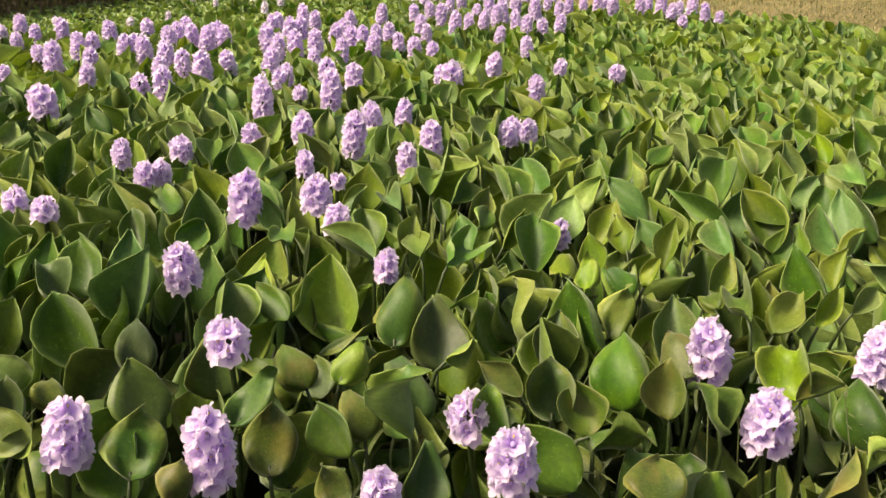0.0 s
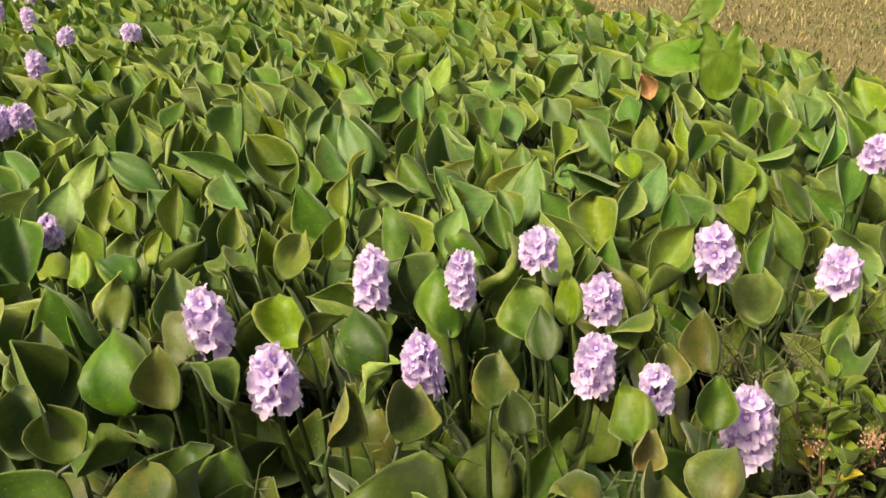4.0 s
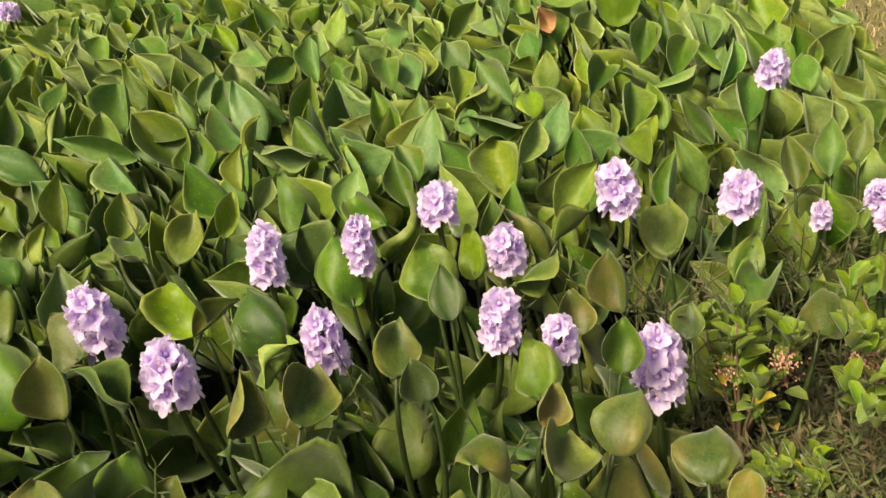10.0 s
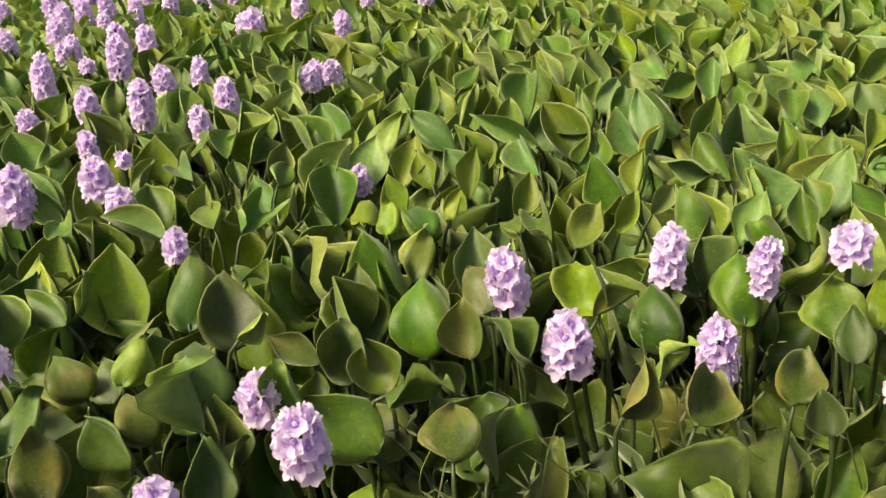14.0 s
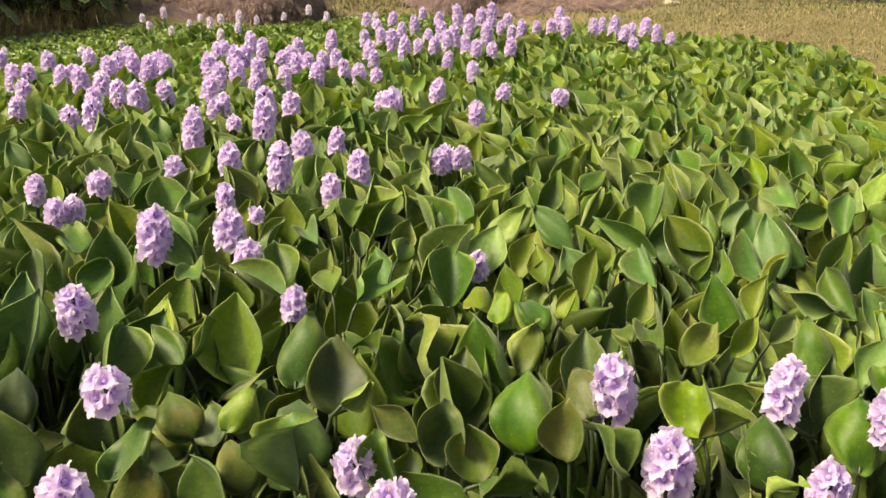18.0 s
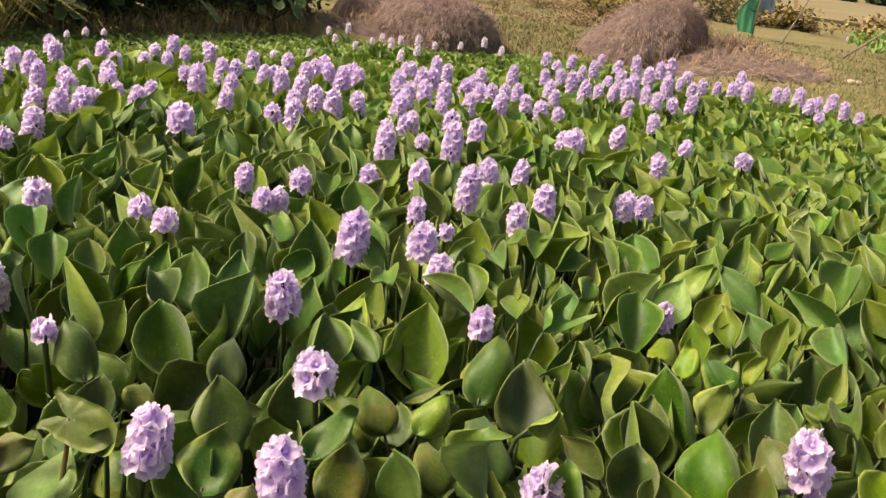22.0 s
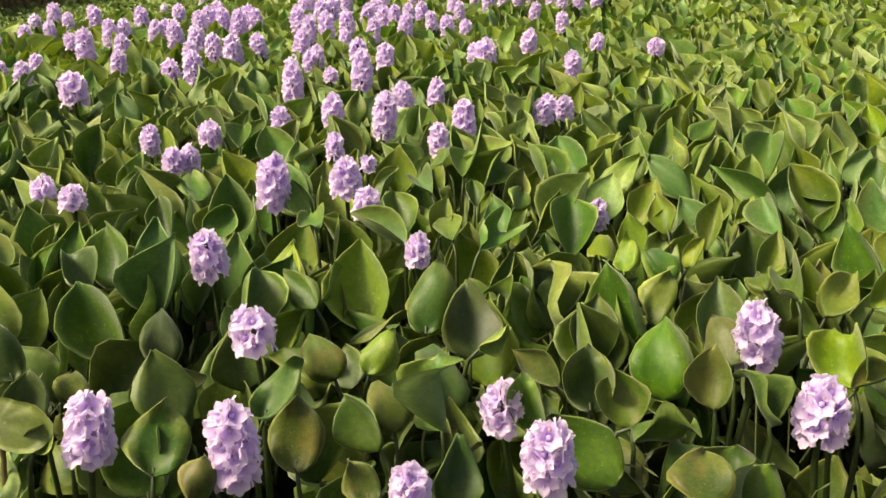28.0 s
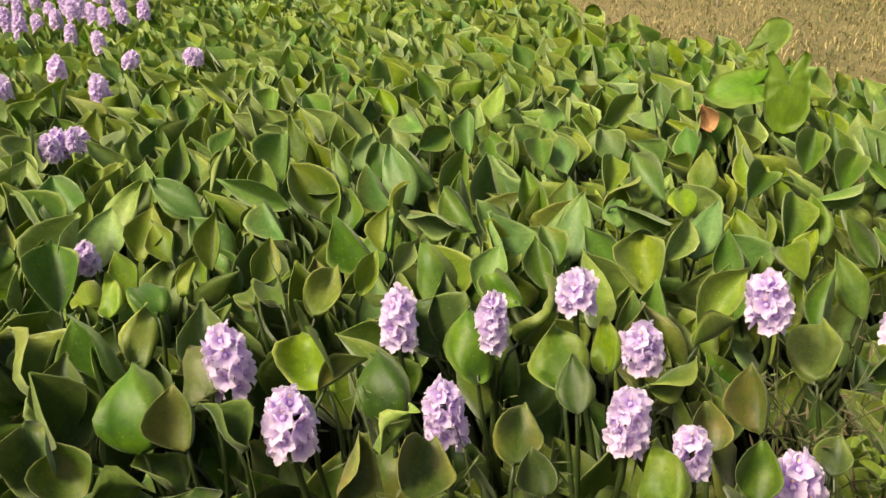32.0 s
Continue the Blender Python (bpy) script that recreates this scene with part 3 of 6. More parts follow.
def near_plant(x, y, leaf_rows, spike_rows):
    """A plant by the bank: leaf rows (foot x y z, turn in degrees, length and width in mm, colour and o for a round blade), spike rows (centre x y z, height and width in mm)."""
    origin = Vector((x, y, 0.0))
    plant = new("water_hyacinth", CROWNS[rng.randrange(4)])
    plant.location = origin
    tagged(plant, FLOWER_LABEL if spike_rows else PLANT_LABEL, "water plant", "flowering water hyacinths" if spike_rows else "water hyacinths", "")
    for lx, ly, lz, rx, ry, rz, length, width, tint in leaf_rows:
        kind, rounded = tint[0], len(tint) > 1
        # Leaves by the bank take darker kinds, putting the shade there into colour.
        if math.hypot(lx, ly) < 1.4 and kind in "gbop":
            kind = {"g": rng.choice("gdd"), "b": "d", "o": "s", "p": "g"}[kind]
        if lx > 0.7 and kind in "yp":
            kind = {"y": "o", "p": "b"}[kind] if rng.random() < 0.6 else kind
        by_bank = math.hypot(lx, ly) < 1.5
        turn = Euler([radians(a) for a in (rx, ry, rz)]).to_matrix()
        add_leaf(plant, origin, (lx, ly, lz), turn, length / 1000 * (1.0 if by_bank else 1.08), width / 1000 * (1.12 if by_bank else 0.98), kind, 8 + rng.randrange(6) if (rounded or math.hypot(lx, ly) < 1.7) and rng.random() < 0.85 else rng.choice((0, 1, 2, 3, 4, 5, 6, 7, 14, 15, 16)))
        c = Vector((lx, ly, lz)) + turn @ Vector((0, length / 2000, 0))
        placed_leaves.append((c.x, c.y, c.z))
    for sx, sy, sz, height, width in spike_rows:
        add_spike(plant, origin, sx, sy, sz, height / 1000, width / 1000)
        placed_leaves.append((sx, sy, sz))
        if math.hypot(sx, sy) < 2.0:
            bank_spikes.append((sx, sy))
    near_roots.append((x, y, plant))



# ---- plan: pond edge, tall plants, low mat ----
POND = [(-6.0, 0.25), (0.6, 0.25), (1.0, 0.38), (1.12, 0.62), (1.3, 0.78), (1.6, 0.8), (2.0, 0.68), (2.3, 0.8), (2.6, 1.2), (2.85, 1.7), (2.8, 2.4), (2.75, 3.3), (2.9, 4.5), (3.0, 5.6),
        (2.8, 6.3), (2.3, 7.0), (1.8, 7.9), (1.5, 9.3), (0.9, 10.2), (0.1, 10.4), (-0.5, 10.1), (-0.85, 9.5), (-1.4, 9.1), (-2.1, 9.0), (-2.8, 8.8), (-3.25, 7.9), (-4.3, 6.3), (-4.6, 5.1), (-6.0, 4.0)]
TALL = [(-6.0, 0.55), (0.3, 0.62), (0.85, 0.5), (1.1, 0.62), (1.3, 0.8), (1.6, 0.82), (2.0, 0.75), (2.25, 0.85), (2.5, 1.25), (2.72, 1.75), (2.68, 2.4), (2.62, 3.3), (2.75, 4.5), (2.85, 5.4),
        (2.55, 6.0), (1.9, 6.4), (1.0, 6.3), (0.2, 6.0), (-0.6, 5.6), (-1.4, 5.0), (-2.1, 4.1), (-2.6, 3.4), (-3.2, 2.9), (-6.0, 2.6)]


def inside(poly, x, y):
    hit = False
    for (x0, y0), (x1, y1) in zip(poly, poly[1:] + poly[:1]):
        if (y0 > y) != (y1 > y) and x < (x1 - x0) * (y - y0) / (y1 - y0) + x0:
            hit = not hit
    return hit


def edge_distance(poly, xs, ys):
    """Distance to a polygon's outline, minus inside it, for arrays."""
    best = np.full(xs.shape, 1e9)
    odd = np.zeros(xs.shape, dtype=bool)
    for (x0, y0), (x1, y1) in zip(poly, poly[1:] + poly[:1]):
        dx, dy = x1 - x0, y1 - y0
        t = np.clip(((xs - x0) * dx + (ys - y0) * dy) / (dx * dx + dy * dy), 0, 1)
        best = np.minimum(best, np.hypot(xs - x0 - t * dx, ys - y0 - t * dy))
        if y1 != y0:
            odd ^= ((y0 > ys) != (y1 > ys)) & (xs < (x1 - x0) * (ys - y0) / (y1 - y0) + x0)
    return np.where(odd, -best, best)


def land(xs, ys):
    """Height of the ground."""
    d = edge_distance(POND, xs, ys)
    z = np.where(d < 0, np.maximum(-0.25, d * 0.8), 0.13 * (1 - np.exp(-np.maximum(d, 0) / 0.25)))
    out = np.maximum(d, 0)
    z = z + np.minimum(out, 3) * 0.02 + 0.012 * np.sin(xs * 5.1 + ys * 2.3) * (out > 0.05) + 0.02 * np.sin(xs * 1.7 - ys * 2.9) * np.minimum(out, 1)
    mound = 0.22 * np.exp(-(((xs - 4.3) / 1.7) ** 2 + ((ys - 8.3) / 2.0) ** 2))
    far_pond = -0.5 * np.exp(-(((xs - 9.5) / 3.2) ** 2 + ((ys - 15.5) / 3.0) ** 2))
    return z + mound + far_pond


def land_at(x, y):
    return float(land(np.array([x]), np.array([y]))[0])


def spaced(lo, hi, step, reach):
    mid = list(np.arange(lo, hi + step / 2, step))
    grow, a, b, s = [], lo, hi, step
    left, right = [], []
    while b < reach:
        s *= 1.35
        a, b = a - s, b + s
        left.append(a)
        right.append(b)
    return np.array(left[::-1] + mid + right)


gx, gy = spaced(-5.0, 7.0, 0.09, 2600), spaced(-0.6, 13.0, 0.09, 2600)
mx_, my_ = np.meshgrid(gx, gy)
gz = land(mx_, my_)
gw = len(gx)
gverts = np.stack([mx_.ravel(), my_.ravel(), gz.ravel()], axis=1)
gi = (np.arange(len(gy) - 1)[:, None] * gw + np.arange(gw - 1)[None, :]).ravel()
gfaces = np.stack([gi, gi + 1, gi + 1 + gw, gi + gw], axis=1)
# Dark soil with weed shade in its colour, fading out past y 0.85.
dark_soil_rows = 1.0 - np.clip((gverts[:, 1] - 0.85 - 0.15 * np.sin(gverts[:, 0] * 7)) / 0.5, 0, 1)
ground = new("ground", mesh_of("ground", gverts, gfaces, [GROUND]))
dark_soil_layer = ground.data.attributes.new("dark_soil", "FLOAT", "POINT")
dark_soil_layer.data.foreach_set("value", dark_soil_rows.astype(np.float32))
tagged(ground, "dry brown earth bank with thin trodden grass", "ground", "", "structure")
pond = new("water", mesh_of("water", [(x, y, 0.0) for x, y in POND], [tuple(range(len(POND)))], [WATER], smooth=False))
tagged(pond, "dark still pond water under the floating plants", "water", "", "structure")

# ---- near plants, leaf by leaf ----
near_plant(0.97, 0.51, [(0.960, 0.480, 0.382, 15, -17, -57, 61, 45, "r"), (0.975, 0.550, 0.372, 23, -19, -55, 86, 73, "so")], [])
near_plant(0.79, 0.66, [(0.761, 0.696, 0.414, -4, 7, -44, 79, 67, "oo"), (0.820, 0.620, 0.415, -7, 26, -44, 82, 70, "so")], [])
near_plant(0.90, 0.72, [(0.926, 0.654, 0.368, 44, 3, -65, 88, 68, "so"), (0.876, 0.721, 0.395, 43, 33, -29, 56, 48, "ro"), (0.912, 0.775, 0.382, 28, -13, -40, 92, 68, "y")], [])
near_plant(2.23, 0.73, [(2.151, 0.688, 0.135, 23, -14, -43, 75, 56, "p"), (2.262, 0.713, 0.121, 43, 31, -60, 89, 64, "p"), (2.262, 0.802, 0.134, 26, -27, -51, 90, 66, "p")], [])
near_plant(0.79, 0.90, [(0.796, 0.862, 0.389, 56, -16, -25, 62, 50, "go"), (0.787, 0.935, 0.389, 32, 14, -29, 89, 66, "s")], [])
near_plant(1.04, 0.83, [(1.058, 0.778, 0.348, 48, 6, -40, 78, 59, "do"), (1.065, 0.881, 0.352, 48, 5, -25, 71, 60, "so")], [(0.988, 0.820, 0.426, 75, 45)])
near_plant(1.17, 0.79, [(1.200, 0.789, 0.330, 39, 0, -54, 60, 51, "do")], [(1.145, 0.789, 0.315, 133, 79)])
near_plant(1.37, 0.75, [(1.346, 0.794, 0.311, 7, 3, -57, 87, 74, "go"), (1.395, 0.702, 0.293, 22, -4, -60, 96, 82, "so")], [])
near_plant(1.46, 0.91, [(1.432, 0.883, 0.275, 46, 17, -52, 99, 70, "g")], [(1.483, 0.938, 0.428, 73, 70)])
near_plant(1.70, 0.75, [(1.645, 0.721, 0.234, 20, -27, -48, 106, 78, "s")], [(1.725, 0.812, 0.330, 42, 37), (1.744, 0.706, 0.330, 73, 49)])
near_plant(2.11, 0.88, [(2.175, 0.881, 0.129, 21, -17, -56, 127, 94, "g"), (2.063, 0.923, 0.350, 6, -34, -47, 119, 87, "g")], [(2.080, 0.834, 0.330, 89, 69)])
near_plant(2.36, 0.76, [(2.357, 0.761, 0.129, 39, -37, -71, 82, 60, "p")], [])
near_plant(-0.99, 1.19, [(-0.995, 1.099, 0.375, 63, 16, 44, 99, 77, "oo"), (-1.006, 1.201, 0.356, 59, -2, 14, 128, 67, "g"), (-0.979, 1.272, 0.386, 27, 17, 24, 140, 104, "g")], [])
near_plant(-0.87, 0.98, [(-0.893, 0.953, 0.384, 59, 0, 14, 72, 48, "yo")], [(-0.851, 1.015, 0.430, 79, 65)])
near_plant(-0.72, 0.93, [(-0.748, 0.927, 0.387, 41, 10, 37, 88, 75, "do"), (-0.686, 0.933, 0.396, 57, 52, 0, 74, 49, "oo")], [])
near_plant(-0.57, 1.06, [(-0.611, 1.099, 0.381, 54, -12, 10, 81, 59, "d"), (-0.578, 1.010, 0.399, 59, 32, 4, 46, 39, "yo"), (-0.571, 1.126, 0.401, 36, 15, 22, 61, 52, "oo")], [(-0.503, 1.018, 0.432, 114, 67)])
near_plant(-0.34, 0.97, [(-0.405, 0.986, 0.382, 44, 20, 20, 102, 87, "do"), (-0.327, 0.928, 0.390, 65, 25, 26, 59, 48, "oo")], [(-0.291, 0.982, 0.441, 126, 70)])
near_plant(-0.11, 1.00, [(-0.219, 1.019, 0.373, 56, 5, 11, 103, 77, "so"), (-0.107, 1.048, 0.386, 61, -41, -1, 93, 70, "do"), (-0.103, 0.932, 0.395, 42, -14, 38, 62, 45, "oo"), (-0.087, 1.092, 0.386, 52, -1, 27, 80, 64, "so")], [(-0.055, 0.923, 0.428, 70, 52)])
near_plant(0.06, 0.97, [(-0.005, 0.946, 0.369, 59, 16, 14, 98, 65, "d")], [(0.124, 0.997, 0.430, 111, 70)])
near_plant(0.25, 1.09, [(0.242, 1.074, 0.414, 174, 60, 97, 96, 47, "g"), (0.249, 1.100, 0.397, 28, -13, 7, 89, 76, "so")], [])
near_plant(0.31, 0.93, [(0.307, 0.926, 0.402, 15, -1, -14, 99, 84, "so")], [])
near_plant(0.61, 0.98, [(0.560, 0.983, 0.376, 77, 38, 20, 90, 63, "o"), (0.629, 1.047, 0.393, 110, 51, 40, 79, 33, "yo"), (0.632, 0.911, 0.404, 16, 31, -29, 94, 80, "oo")], [])
near_plant(0.95, 1.02, [(0.934, 1.018, 0.371, 55, -4, -28, 90, 59, "go"), (0.947, 1.079, 0.369, 44, -1, -19, 109, 93, "oo")], [(0.979, 0.956, 0.387, 105, 65)])
near_plant(1.06, 1.13, [(1.075, 1.044, 0.361, 138, 62, 52, 95, 57, "oo"), (1.041, 1.109, 0.359, 54, -7, -42, 86, 64, "oo")], [(1.051, 1.222, 0.456, 80, 69)])
near_plant(1.20, 0.93, [(1.204, 0.930, 0.305, 60, -21, -58, 100, 70, "s")], [])
near_plant(1.44, 1.00, [(1.391, 1.009, 0.299, 26, -14, -52, 120, 102, "yo"), (1.482, 0.989, 0.287, 47, 47, -55, 100, 63, "g")], [])
near_plant(1.68, 0.97, [(1.639, 1.006, 0.214, 48, -11, -68, 110, 60, "g"), (1.730, 1.002, 0.316, 48, -7, -41, 100, 63, "s")], [(1.662, 0.894, 0.330, 45, 30)])
near_plant(1.85, 0.94, [(1.800, 0.934, 0.164, 22, -2, -51, 98, 72, "s"), (1.813, 0.987, 0.318, 48, -10, -61, 120, 68, "g"), (1.886, 0.977, 0.324, 46, -4, -66, 93, 57, "o"), (1.935, 0.924, 0.306, 41, 1, -58, 110, 81, "g")], [(1.798, 0.872, 0.330, 66, 55)])
near_plant(2.30, 1.01, [(2.272, 0.959, 0.336, 51, -40, -67, 72, 53, "r"), (2.309, 1.034, 0.360, 25, -32, -68, 115, 85, "y"), (2.313, 1.033, 0.145, 22, -1, -50, 118, 87, "d")], [])
near_plant(2.42, 0.99, [(2.456, 1.020, 0.145, 21, -24, -69, 101, 74, "r")], [(2.383, 0.969, 0.330, 71, 57)])
near_plant(2.61, 1.05, [(2.608, 1.047, 0.125, 47, -14, -77, 105, 70, "y")], [])
near_plant(-0.77, 1.25, [(-0.722, 1.239, 0.366, 52, -10, 41, 121, 71, "g")], [(-0.809, 1.261, 0.435, 32, 41)])
near_plant(-0.53, 1.29, [(-0.482, 1.269, 0.379, 55, 4, 21, 100, 67, "go"), (-0.570, 1.307, 0.359, 47, -25, 23, 163, 99, "g")], [])
near_plant(-0.31, 1.19, [(-0.293, 1.133, 0.378, 46, 20, -30, 105, 70, "g")], [(-0.320, 1.241, 0.470, 71, 71)])
near_plant(-0.17, 1.24, [(-0.194, 1.226, 0.389, 46, -13, 32, 89, 70, "oo"), (-0.147, 1.246, 0.389, 49, 12, -27, 83, 56, "yo")], [])
near_plant(-0.03, 1.12, [(-0.029, 1.120, 0.372, 70, -29, -63, 110, 86, "go")], [])
near_plant(0.03, 1.32, [(0.031, 1.298, 0.404, 96, 58, 37, 63, 41, "yo"), (0.019, 1.334, 0.364, 48, 7, 13, 137, 101, "g")], [])
near_plant(0.13, 1.16, [(0.114, 1.107, 0.383, 59, -20, -6, 87, 56, "go"), (0.153, 1.211, 0.396, 33, -35, 42, 91, 51, "o"), (0.200, 1.173, 0.376, 57, -8, -10, 101, 79, "go")], [(0.068, 1.134, 0.410, 78, 67)])
near_plant(0.42, 1.23, [(0.328, 1.237, 0.355, 58, -13, -16, 137, 95, "g"), (0.387, 1.180, 0.378, 58, -11, -24, 97, 68, "oo"), (0.433, 1.278, 0.393, 36, -43, -19, 114, 84, "o"), (0.463, 1.137, 0.382, 43, 4, 50, 93, 31, "g")], [(0.481, 1.302, 0.442, 120, 75)])
near_plant(0.60, 1.17, [(0.593, 1.197, 0.410, 10, 8, -72, 91, 39, "o"), (0.608, 1.218, 0.395, 35, -33, -20, 105, 90, "yo"), (0.682, 1.120, 0.371, 60, -18, -21, 112, 79, "go")], [(0.534, 1.147, 0.405, 107, 77)])
near_plant(0.89, 1.21, [(0.847, 1.178, 0.360, 55, 6, -10, 128, 83, "g"), (0.947, 1.230, 0.378, 105, 60, 25, 121, 75, "yo")], [(0.885, 1.208, 0.452, 107, 53)])
near_plant(1.29, 1.13, [(1.227, 1.130, 0.351, 11, -15, -96, 86, 55, "yo"), (1.312, 1.213, 0.314, 36, 17, -65, 143, 84, "y")], [(1.325, 1.059, 0.448, 102, 74)])
near_plant(1.57, 1.16, [(1.516, 1.133, 0.295, 47, -1, -59, 119, 74, "g"), (1.555, 1.221, 0.355, 13, -18, -21, 112, 82, "o"), (1.635, 1.137, 0.290, 56, -18, -23, 133, 71, "g")], [])
near_plant(1.85, 1.23, [(1.781, 1.254, 0.320, 54, -23, -16, 117, 64, "g"), (1.885, 1.249, 0.336, 24, -11, -55, 152, 112, "g")], [(1.877, 1.193, 0.484, 74, 65)])
near_plant(2.12, 1.32, [(2.120, 1.265, 0.339, 32, -15, -51, 114, 84, "p"), (2.116, 1.365, 0.356, 31, 24, -52, 117, 86, "g")], [])
near_plant(2.46, 1.19, [(2.465, 1.195, 0.339, 35, -54, -61, 123, 90, "y")], [])
near_plant(-1.25, 1.41, [(-1.233, 1.422, 0.388, 33, 6, 42, 114, 84, "g")], [(-1.273, 1.404, 0.438, 133, 81)])
near_plant(-1.07, 1.35, [(-1.067, 1.354, 0.388, 40, -3, 42, 92, 68, "b")], [])
near_plant(-0.97, 1.39, [(-0.938, 1.393, 0.357, 59, -17, 15, 138, 74, "g")], [(-0.997, 1.384, 0.438, 98, 67)])
near_plant(-0.37, 1.37, [(-0.374, 1.374, 0.386, 27, 16, 11, 149, 110, "g")], [])
near_plant(-0.26, 1.45, [(-0.260, 1.452, 0.390, 42, -32, 30, 104, 59, "g")], [])
near_plant(-0.07, 1.44, [(-0.066, 1.439, 0.356, 55, 2, -12, 144, 91, "g")], [])
near_plant(0.34, 1.44, [(0.330, 1.422, 0.353, 81, -40, -41, 162, 90, "g"), (0.340, 1.456, 0.374, 58, 23, 2, 111, 59, "y")], [])
near_plant(0.60, 1.47, [(0.594, 1.456, 0.432, -10, -26, -1, 87, 64, "o"), (0.651, 1.458, 0.394, 32, 18, -34, 103, 76, "y"), (0.552, 1.508, 0.421, 7, -33, -9, 74, 55, "o")], [])
near_plant(0.75, 1.50, [(0.751, 1.498, 0.391, 46, 20, -29, 86, 49, "y")], [])
near_plant(0.95, 1.39, [(0.885, 1.446, 0.369, 59, -23, -34, 121, 80, "g"), (0.962, 1.411, 0.378, 38, 3, -48, 111, 82, "p"), (0.994, 1.322, 0.396, 34, -44, -3, 85, 63, "g")], [])
near_plant(1.12, 1.43, [(1.095, 1.404, 0.367, 54, -15, -28, 101, 66, "g"), (1.148, 1.459, 0.381, 40, -5, -7, 93, 68, "b")], [])
near_plant(1.29, 1.40, [(1.262, 1.434, 0.395, 14, 62, -71, 93, 68, "g"), (1.268, 1.315, 0.344, 35, -13, -33, 150, 111, "y"), (1.269, 1.412, 0.367, 56, -40, -16, 107, 74, "b"), (1.377, 1.420, 0.359, 54, 34, -30, 97, 64, "p")], [])
near_plant(1.46, 1.46, [(1.443, 1.413, 0.340, 47, 12, -49, 138, 89, "p"), (1.486, 1.509, 0.398, 20, 11, -31, 100, 73, "y")], [])
near_plant(1.66, 1.35, [(1.598, 1.308, 0.345, 46, 40, -45, 93, 58, "y"), (1.662, 1.390, 0.351, 40, 19, -31, 124, 92, "g"), (1.733, 1.354, 0.336, 58, -16, -37, 110, 73, "g")], [])
near_plant(1.87, 1.48, [(1.818, 1.469, 0.390, 58, 79, -37, 122, 72, "p"), (1.914, 1.497, 0.381, 29, 12, -54, 115, 85, "g")], [])
near_plant(2.01, 1.43, [(2.005, 1.432, 0.350, 48, 20, -45, 120, 78, "b")], [])
near_plant(-1.03, 1.60, [(-1.077, 1.635, 0.391, 28, -7, 27, 134, 99, "b"), (-0.982, 1.557, 0.382, 40, -4, 27, 118, 87, "g")], [])
near_plant(-0.91, 1.56, [(-0.905, 1.556, 0.388, 40, 7, 32, 100, 74, "b")], [])
near_plant(-0.69, 1.53, [(-0.712, 1.504, 0.390, 40, -1, 49, 91, 65, "b"), (-0.663, 1.550, 0.373, 43, -18, 12, 139, 102, "g")], [])
near_plant(-0.02, 1.68, [(0.040, 1.665, 0.433, -7, 42, -16, 107, 79, "b"), (-0.022, 1.720, 0.417, 13, -23, 6, 98, 72, "y")], [(-0.093, 1.652, 0.423, 70, 49)])
near_plant(0.36, 1.64, [(0.271, 1.647, 0.417, 12, -15, -11, 93, 68, "y"), (0.315, 1.604, 0.400, 34, -6, -16, 83, 61, "y"), (0.396, 1.581, 0.407, 17, -2, 8, 114, 84, "g"), (0.441, 1.644, 0.399, 44, 6, -42, 69, 47, "y"), (0.370, 1.717, 0.384, 61, -29, -19, 100, 74, "y")], [])
near_plant(0.58, 1.64, [(0.584, 1.644, 0.387, 54, 28, -11, 97, 71, "y")], [])
near_plant(0.84, 1.62, [(0.832, 1.642, 0.370, 80, -42, -35, 135, 96, "g"), (0.837, 1.545, 0.400, 44, 32, -35, 74, 51, "p"), (0.861, 1.681, 0.387, 52, -17, -55, 93, 61, "y")], [])
near_plant(1.07, 1.63, [(1.031, 1.662, 0.414, 144, -68, -89, 108, 70, "b"), (1.059, 1.650, 0.399, 25, -30, -10, 136, 100, "g"), (1.120, 1.592, 0.385, 53, -38, -11, 113, 72, "b")], [])
near_plant(1.26, 1.64, [(1.227, 1.663, 0.361, 60, -24, -37, 146, 91, "g"), (1.287, 1.609, 0.380, 51, -27, -45, 116, 85, "g")], [])
near_plant(1.35, 1.57, [(1.329, 1.524, 0.401, 21, -5, -33, 90, 66, "p"), (1.337, 1.606, 0.388, 96, 59, 18, 128, 89, "y"), (1.342, 1.548, 0.443, -125, 61, 130, 128, 59, "g"), (1.403, 1.589, 0.421, 5, 32, -43, 120, 88, "y")], [])
near_plant(1.58, 1.63, [(1.522, 1.632, 0.390, 29, -14, -8, 135, 99, "p"), (1.628, 1.630, 0.375, 53, 0, -39, 113, 80, "y")], [])
near_plant(1.72, 1.55, [(1.669, 1.523, 0.402, 16, 24, -51, 108, 80, "g"), (1.764, 1.578, 0.382, 48, -36, -49, 128, 94, "y")], [])
near_plant(1.97, 1.61, [(1.930, 1.629, 0.384, 39, 9, -46, 119, 88, "g"), (2.017, 1.596, 0.361, 55, -8, -32, 140, 84, "g")], [])
near_plant(-1.17, 1.89, [(-1.137, 1.891, 0.373, 52, 2, 14, 129, 95, "b")], [(-1.213, 1.879, 0.448, 83, 66)])
near_plant(-0.58, 1.72, [(-0.624, 1.726, 0.392, 33, 4, 26, 118, 87, "g"), (-0.540, 1.721, 0.408, 27, 40, 0, 101, 74, "g")], [])
near_plant(-0.31, 1.74, [(-0.314, 1.738, 0.435, -6, -8, 16, 99, 73, "g")], [])
